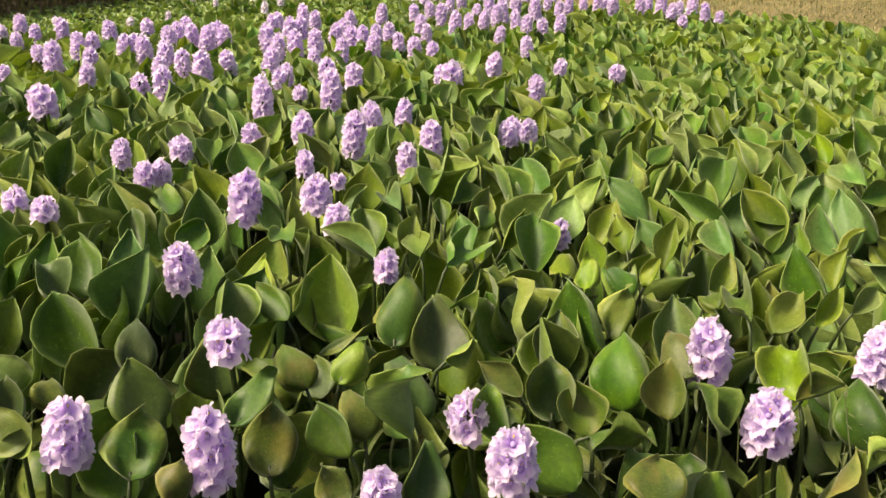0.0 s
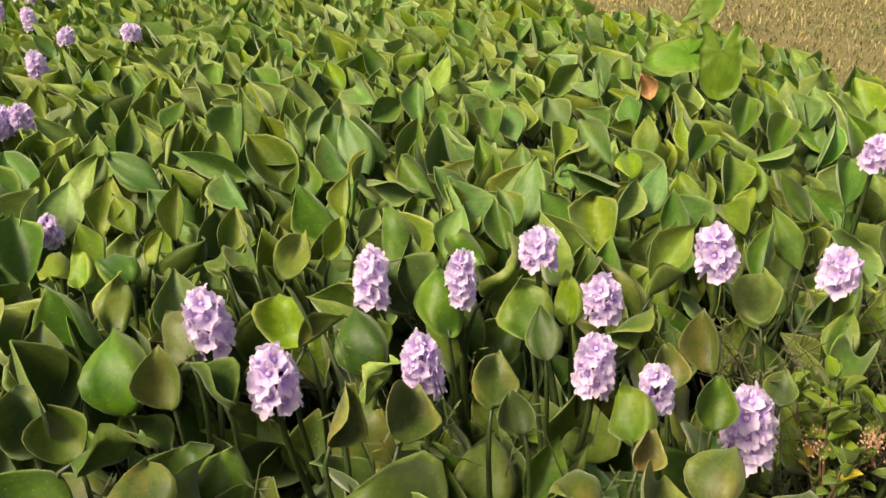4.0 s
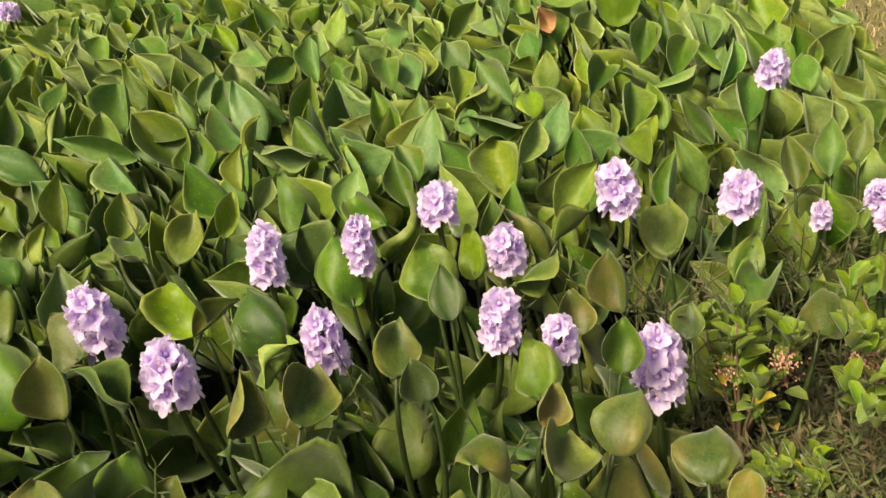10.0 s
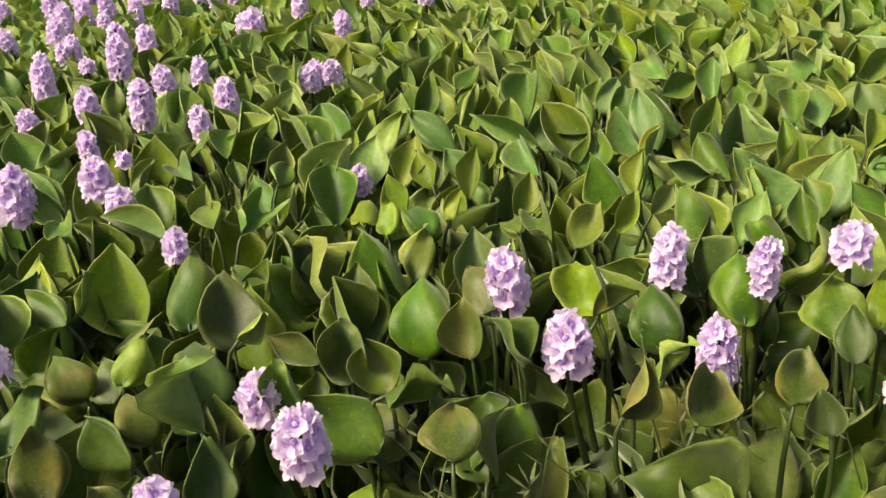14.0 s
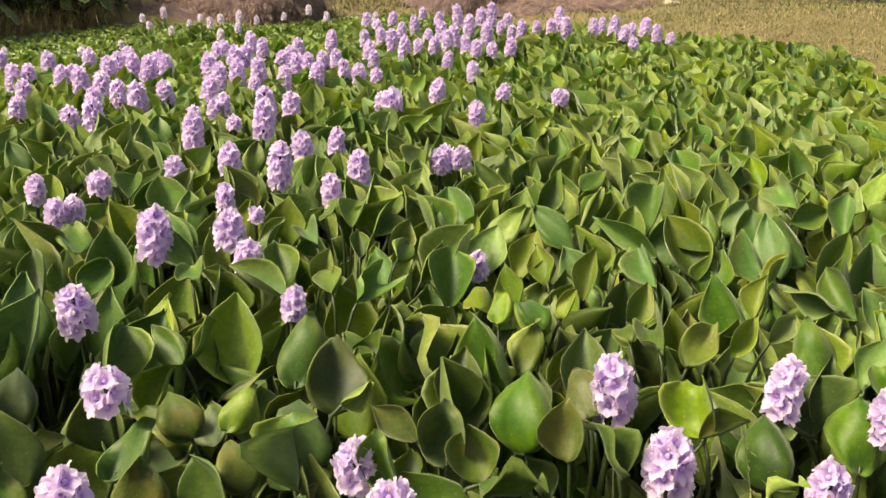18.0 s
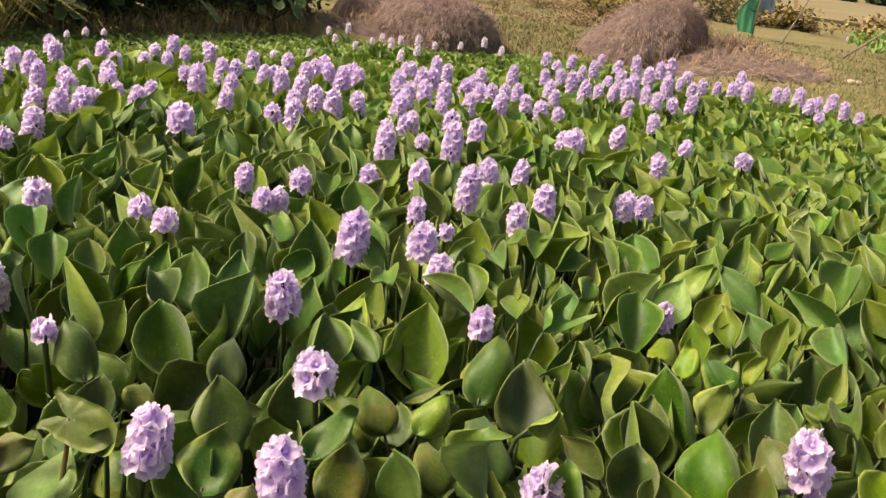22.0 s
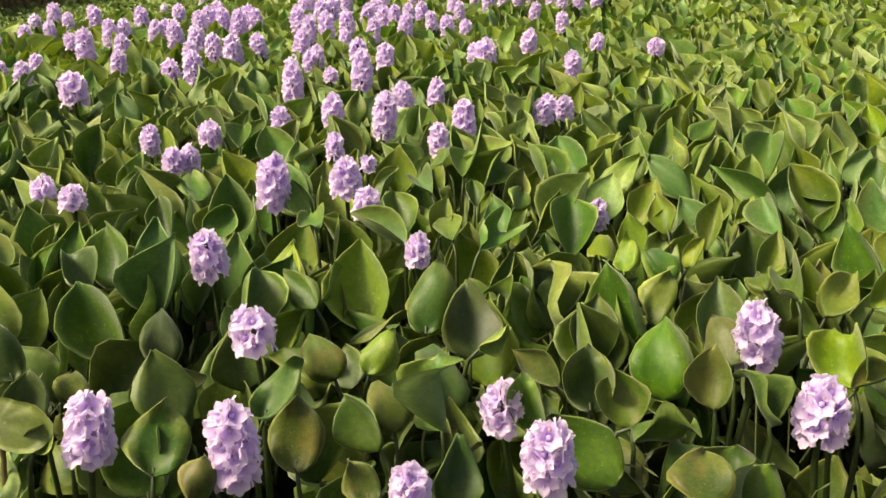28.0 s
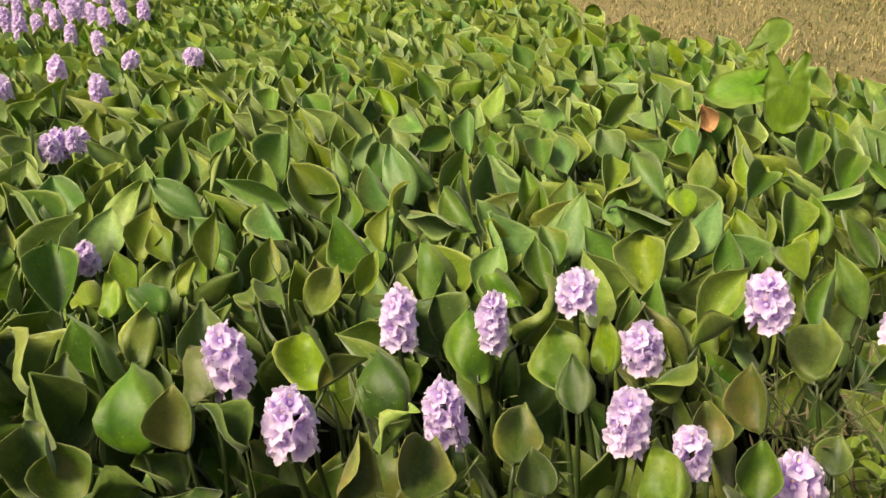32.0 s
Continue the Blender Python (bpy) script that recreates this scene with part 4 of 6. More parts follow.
near_plant(-0.13, 1.79, [(-0.129, 1.791, 0.396, 29, 2, 19, 122, 90, "g"), (-0.122, 1.723, 0.403, 21, -17, 60, 128, 87, "b"), (-0.059, 1.808, 0.385, 55, 9, -8, 95, 58, "y")], [(-0.216, 1.840, 0.455, 70, 64)])
near_plant(0.12, 1.85, [(0.089, 1.800, 0.395, 43, -23, -1, 96, 71, "b"), (0.109, 1.893, 0.422, 14, 46, -6, 94, 69, "g"), (0.165, 1.855, 0.388, 63, 35, 8, 99, 59, "y")], [])
near_plant(0.26, 1.79, [(0.224, 1.741, 0.374, 38, 3, 0, 155, 114, "g")], [(0.291, 1.830, 0.439, 70, 41)])
near_plant(0.45, 1.83, [(0.389, 1.878, 0.384, 40, 5, -23, 127, 94, "y"), (0.447, 1.828, 0.395, 44, -26, -10, 97, 72, "y"), (0.520, 1.786, 0.377, 51, -2, -28, 117, 62, "y")], [])
near_plant(0.64, 1.83, [(0.607, 1.867, 0.408, 39, 29, -12, 70, 52, "y"), (0.677, 1.798, 0.407, 30, -45, -18, 113, 83, "b")], [])
near_plant(0.94, 1.85, [(0.913, 1.799, 0.386, 45, -20, -72, 112, 64, "y"), (0.967, 1.907, 0.376, 78, -36, -42, 122, 81, "b")], [])
near_plant(1.09, 1.81, [(1.081, 1.868, 0.370, 47, 13, -34, 148, 75, "y"), (1.094, 1.762, 0.378, 58, -18, -39, 110, 77, "g")], [])
near_plant(1.40, 1.91, [(1.424, 1.895, 0.390, 41, -24, -34, 117, 86, "b"), (1.367, 1.923, 0.398, 32, -6, -25, 112, 83, "g")], [])
near_plant(1.43, 1.73, [(1.434, 1.733, 0.393, 37, 19, -25, 109, 80, "o")], [])
near_plant(1.56, 1.88, [(1.559, 1.884, 0.401, 26, -7, -16, 118, 87, "p")], [])
near_plant(1.74, 1.81, [(1.739, 1.808, 0.392, 46, -34, -49, 109, 80, "p")], [])
near_plant(1.87, 1.82, [(1.871, 1.817, 0.378, 48, 29, -40, 137, 97, "p")], [])
near_plant(-0.63, 1.92, [(-0.630, 1.919, 0.399, 28, 22, 24, 129, 95, "g")], [])
near_plant(-0.41, 1.96, [(-0.462, 2.034, 0.390, 55, 3, -2, 92, 55, "b"), (-0.377, 1.983, 0.381, 48, 23, 70, 130, 59, "b"), (-0.345, 1.906, 0.394, 61, -39, -2, 94, 60, "b")], [(-0.441, 1.912, 0.473, 131, 79)])
near_plant(-0.25, 1.98, [(-0.223, 1.997, 0.395, 41, 3, -44, 100, 67, "g")], [(-0.277, 1.963, 0.468, 101, 74)])
near_plant(-0.03, 1.95, [(-0.079, 1.963, 0.434, -2, -22, 23, 91, 67, "b"), (0.024, 1.946, 0.407, 37, 2, 11, 72, 53, "g")], [])
near_plant(0.07, 2.03, [(0.047, 2.069, 0.419, 22, 51, 1, 110, 81, "g"), (0.091, 1.998, 0.388, 59, 30, 0, 105, 72, "y")], [])
near_plant(0.29, 2.09, [(0.235, 2.048, 0.406, 37, -30, -9, 92, 68, "p"), (0.280, 2.075, 0.401, 53, 15, -12, 74, 48, "y"), (0.334, 2.054, 0.376, 45, 16, -36, 147, 96, "y"), (0.214, 2.112, 0.374, 47, 3, 43, 142, 90, "g"), (0.280, 2.120, 0.382, 40, -26, -3, 162, 120, "b"), (0.307, 2.112, 0.384, 65, 33, 16, 114, 79, "y"), (0.375, 2.113, 0.394, 42, 26, -33, 115, 73, "o")], [])
near_plant(0.54, 2.05, [(0.544, 2.048, 0.382, 35, -19, 28, 167, 90, "b")], [])
near_plant(0.80, 1.96, [(0.736, 2.020, 0.394, 70, -64, -4, 165, 85, "b"), (0.811, 1.915, 0.370, 43, -17, 6, 165, 130, "y"), (0.850, 1.937, 0.436, -7, -59, 8, 113, 83, "g")], [])
near_plant(1.04, 2.01, [(0.989, 2.066, 0.396, 33, -1, -19, 120, 88, "g"), (1.027, 1.952, 0.363, 57, -25, -25, 158, 104, "b"), (1.107, 2.011, 0.375, 80, -41, -38, 135, 99, "b")], [])
near_plant(1.29, 1.98, [(1.280, 1.991, 0.406, 24, -15, -21, 120, 88, "g"), (1.300, 1.962, 0.415, 24, -20, -32, 78, 58, "p")], [])
near_plant(1.76, 2.00, [(1.760, 1.998, 0.423, 11, -40, -31, 125, 92, "p")], [])
near_plant(1.92, 2.07, [(1.920, 2.073, 0.397, 28, 0, -29, 135, 99, "o")], [])
near_plant(-1.00, 2.22, [(-1.002, 2.218, 0.375, 58, 13, 8, 130, 91, "g")], [])
near_plant(-0.03, 2.13, [(-0.044, 2.134, 0.432, 4, -38, 16, 118, 87, "g"), (-0.008, 2.133, 0.412, 22, -5, -10, 108, 80, "p")], [])
near_plant(0.56, 2.21, [(0.564, 2.209, 0.383, 99, 48, 46, 140, 53, "p")], [])
near_plant(0.76, 2.19, [(0.761, 2.190, 0.393, 29, -12, -25, 157, 116, "g")], [])
near_plant(0.89, 2.30, [(0.889, 2.299, 0.358, 73, -33, -36, 173, 96, "y")], [])
near_plant(0.94, 2.14, [(0.909, 2.100, 0.387, 64, -25, -32, 101, 56, "b"), (0.943, 2.163, 0.397, 59, -35, -22, 93, 60, "b"), (0.957, 2.168, 0.396, 40, 13, -39, 110, 72, "b")], [])
near_plant(1.17, 2.25, [(1.142, 2.203, 0.417, 24, 48, -58, 115, 85, "g"), (1.194, 2.295, 0.431, 8, -52, -9, 133, 98, "b")], [])
near_plant(1.30, 2.23, [(1.289, 2.193, 0.380, 48, -13, -36, 134, 80, "p"), (1.317, 2.274, 0.409, 29, 25, -27, 110, 81, "p")], [])
near_plant(1.56, 2.16, [(1.557, 2.158, 0.442, -14, -69, 6, 131, 96, "b")], [])
near_plant(1.70, 2.16, [(1.695, 2.163, 0.389, 43, 37, -48, 146, 82, "p")], [])
near_plant(-0.70, 2.48, [(-0.704, 2.476, 0.405, 40, -32, 34, 114, 84, "g")], [])
near_plant(-0.66, 2.33, [(-0.620, 2.321, 0.423, 14, -7, 5, 107, 79, "g")], [(-0.706, 2.348, 0.457, 66, 63)])
near_plant(0.18, 2.56, [(0.138, 2.479, 0.406, 38, 25, 6, 108, 79, "p"), (0.167, 2.580, 0.426, 12, -17, -6, 140, 103, "o")], [(0.226, 2.614, 0.462, 78, 59)])
near_plant(0.27, 2.48, [(0.271, 2.479, 0.435, 12, 62, -18, 87, 64, "y")], [])
near_plant(0.50, 2.33, [(0.501, 2.332, 0.376, 55, 21, -5, 141, 78, "g")], [])
near_plant(0.63, 2.47, [(0.633, 2.474, 0.405, 38, 25, -36, 110, 81, "g")], [])
near_plant(1.45, 2.44, [(1.420, 2.391, 0.367, 50, 13, -41, 169, 94, "p"), (1.470, 2.488, 0.386, 51, 19, -34, 129, 83, "p")], [])
near_plant(-1.00, 2.58, [(-0.996, 2.583, 0.384, 44, -8, 38, 145, 87, "g")], [])
near_plant(-0.61, 2.64, [(-0.613, 2.641, 0.393, 49, -2, 34, 115, 80, "b")], [])
near_plant(-0.38, 2.63, [(-0.348, 2.654, 0.388, 58, 13, 14, 114, 80, "o")], [(-0.407, 2.605, 0.462, 95, 69)])
near_plant(0.33, 2.64, [(0.374, 2.620, 0.416, 24, 4, -21, 115, 85, "p")], [(0.285, 2.653, 0.463, 67, 39)])
near_plant(1.01, 2.58, [(0.986, 2.587, 0.391, 43, -12, 3, 132, 97, "b"), (0.986, 2.624, 0.423, 17, -20, -8, 129, 95, "b"), (1.069, 2.520, 0.418, 22, 36, -22, 135, 99, "g")], [])
near_plant(1.20, 2.57, [(1.202, 2.567, 0.398, 51, -24, -17, 107, 79, "y")], [])
near_plant(1.38, 2.66, [(1.380, 2.662, 0.378, 56, -13, 0, 139, 90, "g")], [])
near_plant(0.36, 2.82, [(0.358, 2.817, 0.399, 58, -15, -26, 99, 65, "y")], [])
near_plant(0.61, 2.81, [(0.612, 2.812, 0.406, 38, 8, -6, 112, 82, "g")], [])
near_plant(1.02, 2.88, [(0.967, 2.861, 0.407, 37, -9, 3, 113, 83, "y"), (1.080, 2.899, 0.394, 53, -4, -21, 114, 75, "y")], [])
near_plant(0.24, 3.07, [(0.239, 3.066, 0.436, 12, -6, -5, 122, 90, "g")], [])
near_plant(-0.01, 2.47, [], [(-0.009, 2.466, 0.469, 132, 69)])
near_plant(0.75, 1.08, [], [(0.751, 1.083, 0.387, 114, 66)])
near_plant(0.75, 1.27, [], [(0.749, 1.270, 0.457, 108, 62)])
near_plant(1.10, 1.09, [], [(1.097, 1.091, 0.409, 76, 70)])
near_plant(0.74, 3.60, [], [(0.743, 3.603, 0.472, 65, 61)])
near_plant(0.37, 3.25, [], [(0.374, 3.252, 0.468, 89, 53)])
near_plant(0.24, 3.80, [], [(0.242, 3.796, 0.454, 110, 73)])
near_plant(0.06, 3.43, [], [(0.058, 3.431, 0.475, 84, 93)])
near_plant(-0.24, 2.47, [], [(-0.239, 2.473, 0.487, 151, 69)])
near_plant(-0.36, 2.95, [], [(-0.362, 2.951, 0.505, 144, 73)])
near_plant(-0.48, 1.57, [], [(-0.484, 1.566, 0.447, 105, 69)])
near_plant(-0.97, 1.91, [], [(-0.972, 1.913, 0.448, 55, 59)])
near_plant(-0.88, 1.86, [], [(-0.880, 1.859, 0.447, 54, 61)])
near_plant(-0.85, 2.29, [], [(-0.854, 2.290, 0.456, 85, 49)])
near_plant(-0.74, 2.12, [], [(-0.736, 2.121, 0.452, 65, 57)])
near_plant(-0.70, 2.15, [], [(-0.697, 2.147, 0.453, 61, 47)])
near_plant(-0.17, 2.79, [], [(-0.203, 2.772, 0.465, 95, 66), (-0.108, 2.820, 0.466, 84, 56)])
near_plant(-0.35, 2.25, [], [(-0.346, 2.246, 0.455, 76, 48)])
near_plant(-0.25, 2.12, [], [(-0.245, 2.118, 0.452, 29, 35)])
near_plant(-0.07, 2.33, [], [(-0.073, 2.325, 0.457, 94, 56)])
near_plant(0.50, 3.61, [], [(0.504, 3.611, 0.482, 58, 56)])
near_plant(-0.32, 3.32, [], [(-0.319, 3.320, 0.476, 108, 69)])
near_plant(-1.28, 2.81, [], [(-1.282, 2.807, 0.466, 110, 92)])
near_plant(-0.58, 2.90, [], [(-0.584, 2.905, 0.468, 143, 72)])
near_plant(1.81, 0.82, [], [(1.810, 0.821, 0.330, 39, 50)])
near_plant(1.73, 0.54, [], [(1.734, 0.536, 0.330, 23, 28)])
near_plant(-1.42, 1.96, [], [(-1.423, 1.963, 0.449, 128, 73)])
near_plant(-1.72, 2.13, [], [(-1.729, 2.096, 0.452, 114, 72), (-1.714, 2.194, 0.454, 78, 67)])

# ---- more leaves between and behind them ----
placed_grid = {}
for c in placed_leaves:
    placed_grid.setdefault((round(c[0] / 0.1), round(c[1] / 0.1)), []).append(c)


def near_placed(x, y, reach):
    i, j = round(x / 0.1), round(y / 0.1)
    return any(math.hypot(c[0] - x, c[1] - y) < reach for a in (i - 1, i, i + 1) for b in (j - 1, j, j + 1) for c in placed_grid.get((a, b), ()))


def canopy(x, y):
    z = 0.385 + 0.014 * min(y, 4.0)
    if x > 0.9:
        z -= 0.12 * min(1.0, (x - 0.9) / 0.5) * max(0.0, min(1.0, (1.6 - y) / 0.6))
    return z + 0.035 * noise.noise(Vector((x * 2.3, y * 2.3, 0.0)))


def rosette(x, y, r, count, spread, size=1.0, flat=0.0, close=0.0):
    """Leaf places of a plant: foot, turn, length and width."""
    out = []
    for k in range(count):
        a = 6.283 * (k + r.uniform(-0.35, 0.35)) / count
        ring = a
        if r.random() < 0.9:
            a = r.gauss(1.57 + 0.1, 0.75)
        lean = radians(r.triangular(2 + 18 * close, 56 + 20 * close + 16 * flat, 24 + 24 * close + 24 * flat))
        d = Vector((math.cos(a) * math.sin(lean), math.sin(a) * math.sin(lean), math.cos(lean)))
        side = r.uniform(-0.7, 0.7)
        nrm = Vector((-math.cos(a) * math.cos(lean) + side * -math.sin(a), -math.sin(a) * math.cos(lean) + side * math.cos(a), math.sin(lean) + 0.1))
        w = r.triangular(0.085, 0.145, 0.115) * size
        length = w * r.uniform(1.0, 1.15) if close > 0.5 else w * r.uniform(1.12, 1.38)
        rad = spread * r.uniform(0.4, 1.1)
        px, py = x + math.cos(ring) * rad, y + math.sin(ring) * rad
        out.append((px, py, basis(d, nrm), length, w, d))
    return out


NEAR_Y = 3.3
fill = random.Random(5)
spots = []
step = 0.175
for iy in range(0, 72):
    for ix in range(-38, 20):
        x, y = ix * step + (iy % 2) * step / 2 + fill.uniform(-0.06, 0.06), 0.45 + iy * step * 0.87 + fill.uniform(-0.06, 0.06)
        if inside(TALL, x, y) and (y > 0.9 or x > 0.55) and (y > 0.72 or x > 0.8):
            spots.append((x, y))


def in_sight(x, y):
    """The stretch of pond that lies before the bank from which it is seen."""
    return -0.62 * y - 0.9 < x < 2.9 and y > 0.5


far_heap = Heap()
FAR_SHAPES = [(lambda g: (g[0], grid_faces(5, 4), g[1]))(blade_grid(5, 4, 70 + k, **SHAPES[k])) for k in (0, 1, 2, 3, 4, 6, 7, 16)]
far_order = "gboyp"
for x, y in spots:
    near = y < NEAR_Y and in_sight(x, y)
    far = min(1.0, max(0.0, (math.hypot(x, y) - 1.6) / 3.2))
    close = max(0.0, min(1.0, (1.75 - math.hypot(x, y)) / 0.6))
    rows = rosette(x, y, fill, fill.choice((6, 7, 7, 8)) + round(2 * far) + round(8 * close), 0.10, 1.0 - 0.2 * far, far, close)
    root = None
    if near:
        reach, rx, ry, plant = min(((math.hypot(x - q[0], y - q[1]), *q) for q in near_roots), key=lambda e: e[0])
        if reach < 0.34:
            root, origin = plant, Vector((rx, ry, 0.0))
    for px, py, turn, length, w, d in rows:
        if not inside(TALL, px, py) or fill.random() < 0.05 * close:
            continue
        z = canopy(px, py) + fill.uniform(-0.09, 0.03) - 0.5 * length - 0.045 * far - fill.choice((fill.uniform(0.01, 0.09), fill.uniform(0.10, 0.24))) * close
        if close > 0 and any(abs(sx - px) < 0.09 and -0.03 < sy - py < 0.26 for sx, sy in bank_spikes):
            z -= 0.13
        if near_placed(px + d.x * length / 2, py + d.y * length / 2, 0.085):
            z -= fill.uniform(0.04, 0.11)
        # Kind by distance: colours with shade in them near, with sheen far out.
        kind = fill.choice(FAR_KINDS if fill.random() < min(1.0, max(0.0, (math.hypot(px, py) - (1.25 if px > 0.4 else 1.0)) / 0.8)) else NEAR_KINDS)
        if root:
            m = Matrix.Translation(Vector((px, py, z)) - origin) @ turn.to_4x4() @ Matrix.Diagonal((w, length, (w + length) / 2, 1))
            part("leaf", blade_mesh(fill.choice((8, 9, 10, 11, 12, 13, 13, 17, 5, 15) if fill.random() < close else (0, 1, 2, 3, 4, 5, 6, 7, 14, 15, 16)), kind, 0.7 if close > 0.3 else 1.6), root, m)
        else:
            v, f, uv = FAR_SHAPES[fill.randrange(8)]
            mm = np.array(turn) * np.array([w, length, (w + length) / 2])[None, :]
            far_heap.add(np.asarray(v) @ mm.T + np.array([px, py, z]), f, uv, far_order.find(kind) if kind in far_order else 0)
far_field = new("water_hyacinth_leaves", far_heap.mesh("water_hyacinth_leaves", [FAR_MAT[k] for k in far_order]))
tagged(far_field, "dense green stand of water hyacinth leaves across the pond", "water plants", "", "stuff")

# ---- flower spikes across the pond ----
FAR_SPIKES = {(h, w): [far_spike_mesh(200 + 7 * h + w + k, h / 1000, w / 1000) for k in range(3)] for h, w in ((45, 45), (75, 54), (100, 57), (130, 61))}
PALE_SPIKES = {(h, w): [far_spike_mesh(200 + 7 * h + w + k, h / 1000, w / 1000, PALE_PETAL) for k in range(3)] for h, w in ((45, 45), (75, 54))}


def small_rosette_mesh(seed, size, kinds):
    r = random.Random(seed)
    h = Heap()
    for px, py, turn, length, w, d in rosette(0, 0, r, 6, 0.08 * size):
        v, f, uv = FAR_SHAPES[r.randrange(8)]
        mm = np.array(turn) * np.array([w, length, (w + length) / 2])[None, :] * size
        h.add(np.asarray(v) @ mm.T + np.array([px, py, -0.05 * size + r.uniform(-0.04, 0.02)]), f, uv, r.randrange(len(kinds)))
    return h.mesh("leaf_rosette", [FAR_MAT[k] for k in kinds])


ROSETTES = [small_rosette_mesh(300 + k, 1.0, "gbo") for k in range(5)]
far_pick = random.Random(21)


def far_flowers(where, rows):
    """Flowering plants further out: centre of the spike and its height in mm."""
    for x, y, z, height in rows:
        height = height * (1.12 if where == "tall" else 1.0)
        spikes = FAR_SPIKES if where == "tall" else PALE_SPIKES
        wide = 1.1 if where == "tall" else 0.95
        size = min(spikes, key=lambda s: abs(s[0] - height))
        plant = new("water_hyacinth", CROWNS[far_pick.randrange(4)])
        plant.location = (x, y, 0)
        tagged(plant, FLOWER_LABEL if where == "tall" else "small water hyacinth with pale lilac flowers on the low mat", "water plant", "flowering water hyacinths")
        k = height / size[0]
        lean = pose(0, 0, z - height / 2200, far_pick.uniform(-8, 8), far_pick.uniform(-8, 8), far_pick.uniform(0, 360))
        spike = part("flower_spike", spikes[size][far_pick.randrange(3)], plant, lean @ Matrix.Diagonal((min(k, 1.2) * wide, min(k, 1.2) * wide, k, 1)))
        v, f = tube([(0, 0, -(z - height / 2000) / k), (0, 0, height / 1000 * 0.8 / k)], [0.006, 0.004], 5)
        part("flower_stalk", mesh_of("flower_stalk", v, f, [STALK], [(0.5, 0.5)] * len(v)), spike)
        if where == "mat":
            part("leaf_rosette", ROSETTES[far_pick.randrange(5)], plant, pose(0, 0, z - 0.12, 0, 0, far_pick.uniform(0, 360)) @ Matrix.Diagonal((0.7, 0.7, 0.6, 1)))
        else:
            part("leaf_rosette", ROSETTES[far_pick.randrange(5)], plant, pose(0, 0.03, z - 0.13, 0, 0, far_pick.uniform(0, 360)))


far_flowers("tall", [(-2.68, 3.31, 0.45, 74), (-2.41, 2.88, 0.44, 98), (-2.40, 3.05, 0.45, 114), (-2.13, 2.88, 0.44, 54), (-2.27, 3.23, 0.45, 57), (-2.31, 3.40, 0.45, 95), (-2.21, 3.36, 0.45, 110), (-2.05, 3.18, 0.45, 111), (-2.12, 3.00, 0.45, 116), (-1.90, 2.65, 0.44, 109), (-1.99, 2.36, 0.44, 82), (-1.88, 2.45, 0.44, 90), (-1.82, 2.78, 0.44, 99), (-1.62, 2.47, 0.44, 125), (-1.60, 2.30, 0.44, 52), (-2.40, 3.82, 0.46, 82), (-2.31, 3.73, 0.45, 97), (-2.03, 3.48, 0.45, 60), (-2.12, 3.79, 0.46, 121), (-1.99, 3.66, 0.45, 91), (-1.90, 3.43, 0.45, 98), (-1.83, 3.32, 0.45, 71), (-1.96, 3.21, 0.45, 81), (-1.85, 3.08, 0.45, 90)])
far_flowers("tall", [(-1.73, 2.79, 0.44, 119), (-1.68, 2.84, 0.44, 128), (-1.66, 2.92, 0.45, 80), (-1.70, 3.15, 0.45, 54), (-1.55, 3.00, 0.45, 112), (-1.57, 3.16, 0.45, 103), (-1.93, 3.81, 0.46, 67), (-2.04, 4.14, 0.46, 46), (-2.06, 4.39, 0.46, 76), (-1.88, 4.13, 0.46, 80), (-1.84, 3.87, 0.46, 81), (-1.57, 3.58, 0.45, 137), (-1.67, 3.69, 0.45, 64), (-1.80, 4.24, 0.46, 102), (-1.56, 3.82, 0.46, 119), (-1.52, 3.88, 0.46, 112), (-1.42, 3.58, 0.45, 99), (-1.32, 3.28, 0.45, 87), (-1.53, 4.15, 0.46, 127), (-1.39, 3.89, 0.46, 93), (-1.35, 3.94, 0.46, 75), (-1.44, 4.40, 0.46, 77), (-1.25, 3.77, 0.46, 128), (-1.24, 4.18, 0.46, 126)])
far_flowers("tall", [(-1.22, 4.31, 0.46, 144), (-1.32, 2.89, 0.44, 115), (-1.07, 3.14, 0.45, 78), (-1.12, 3.66, 0.45, 149), (-0.97, 3.11, 0.45, 154), (-1.02, 3.53, 0.45, 124), (-0.93, 3.47, 0.45, 145), (-1.07, 4.08, 0.46, 136), (-1.06, 4.19, 0.46, 140), (-1.00, 4.16, 0.46, 124), (-0.86, 3.62, 0.45, 102), (-0.64, 3.13, 0.45, 105), (-0.53, 2.50, 0.44, 111), (-0.59, 3.29, 0.45, 92), (-0.49, 3.11, 0.45, 41), (-0.79, 4.11, 0.46, 149), (-0.84, 4.56, 0.46, 119), (-0.70, 3.64, 0.45, 133), (-0.72, 3.92, 0.46, 129), (-0.59, 3.41, 0.45, 90), (-0.65, 4.00, 0.46, 136), (-0.68, 4.43, 0.46, 144), (-0.52, 3.75, 0.45, 103), (-0.73, 4.37, 0.46, 143)])
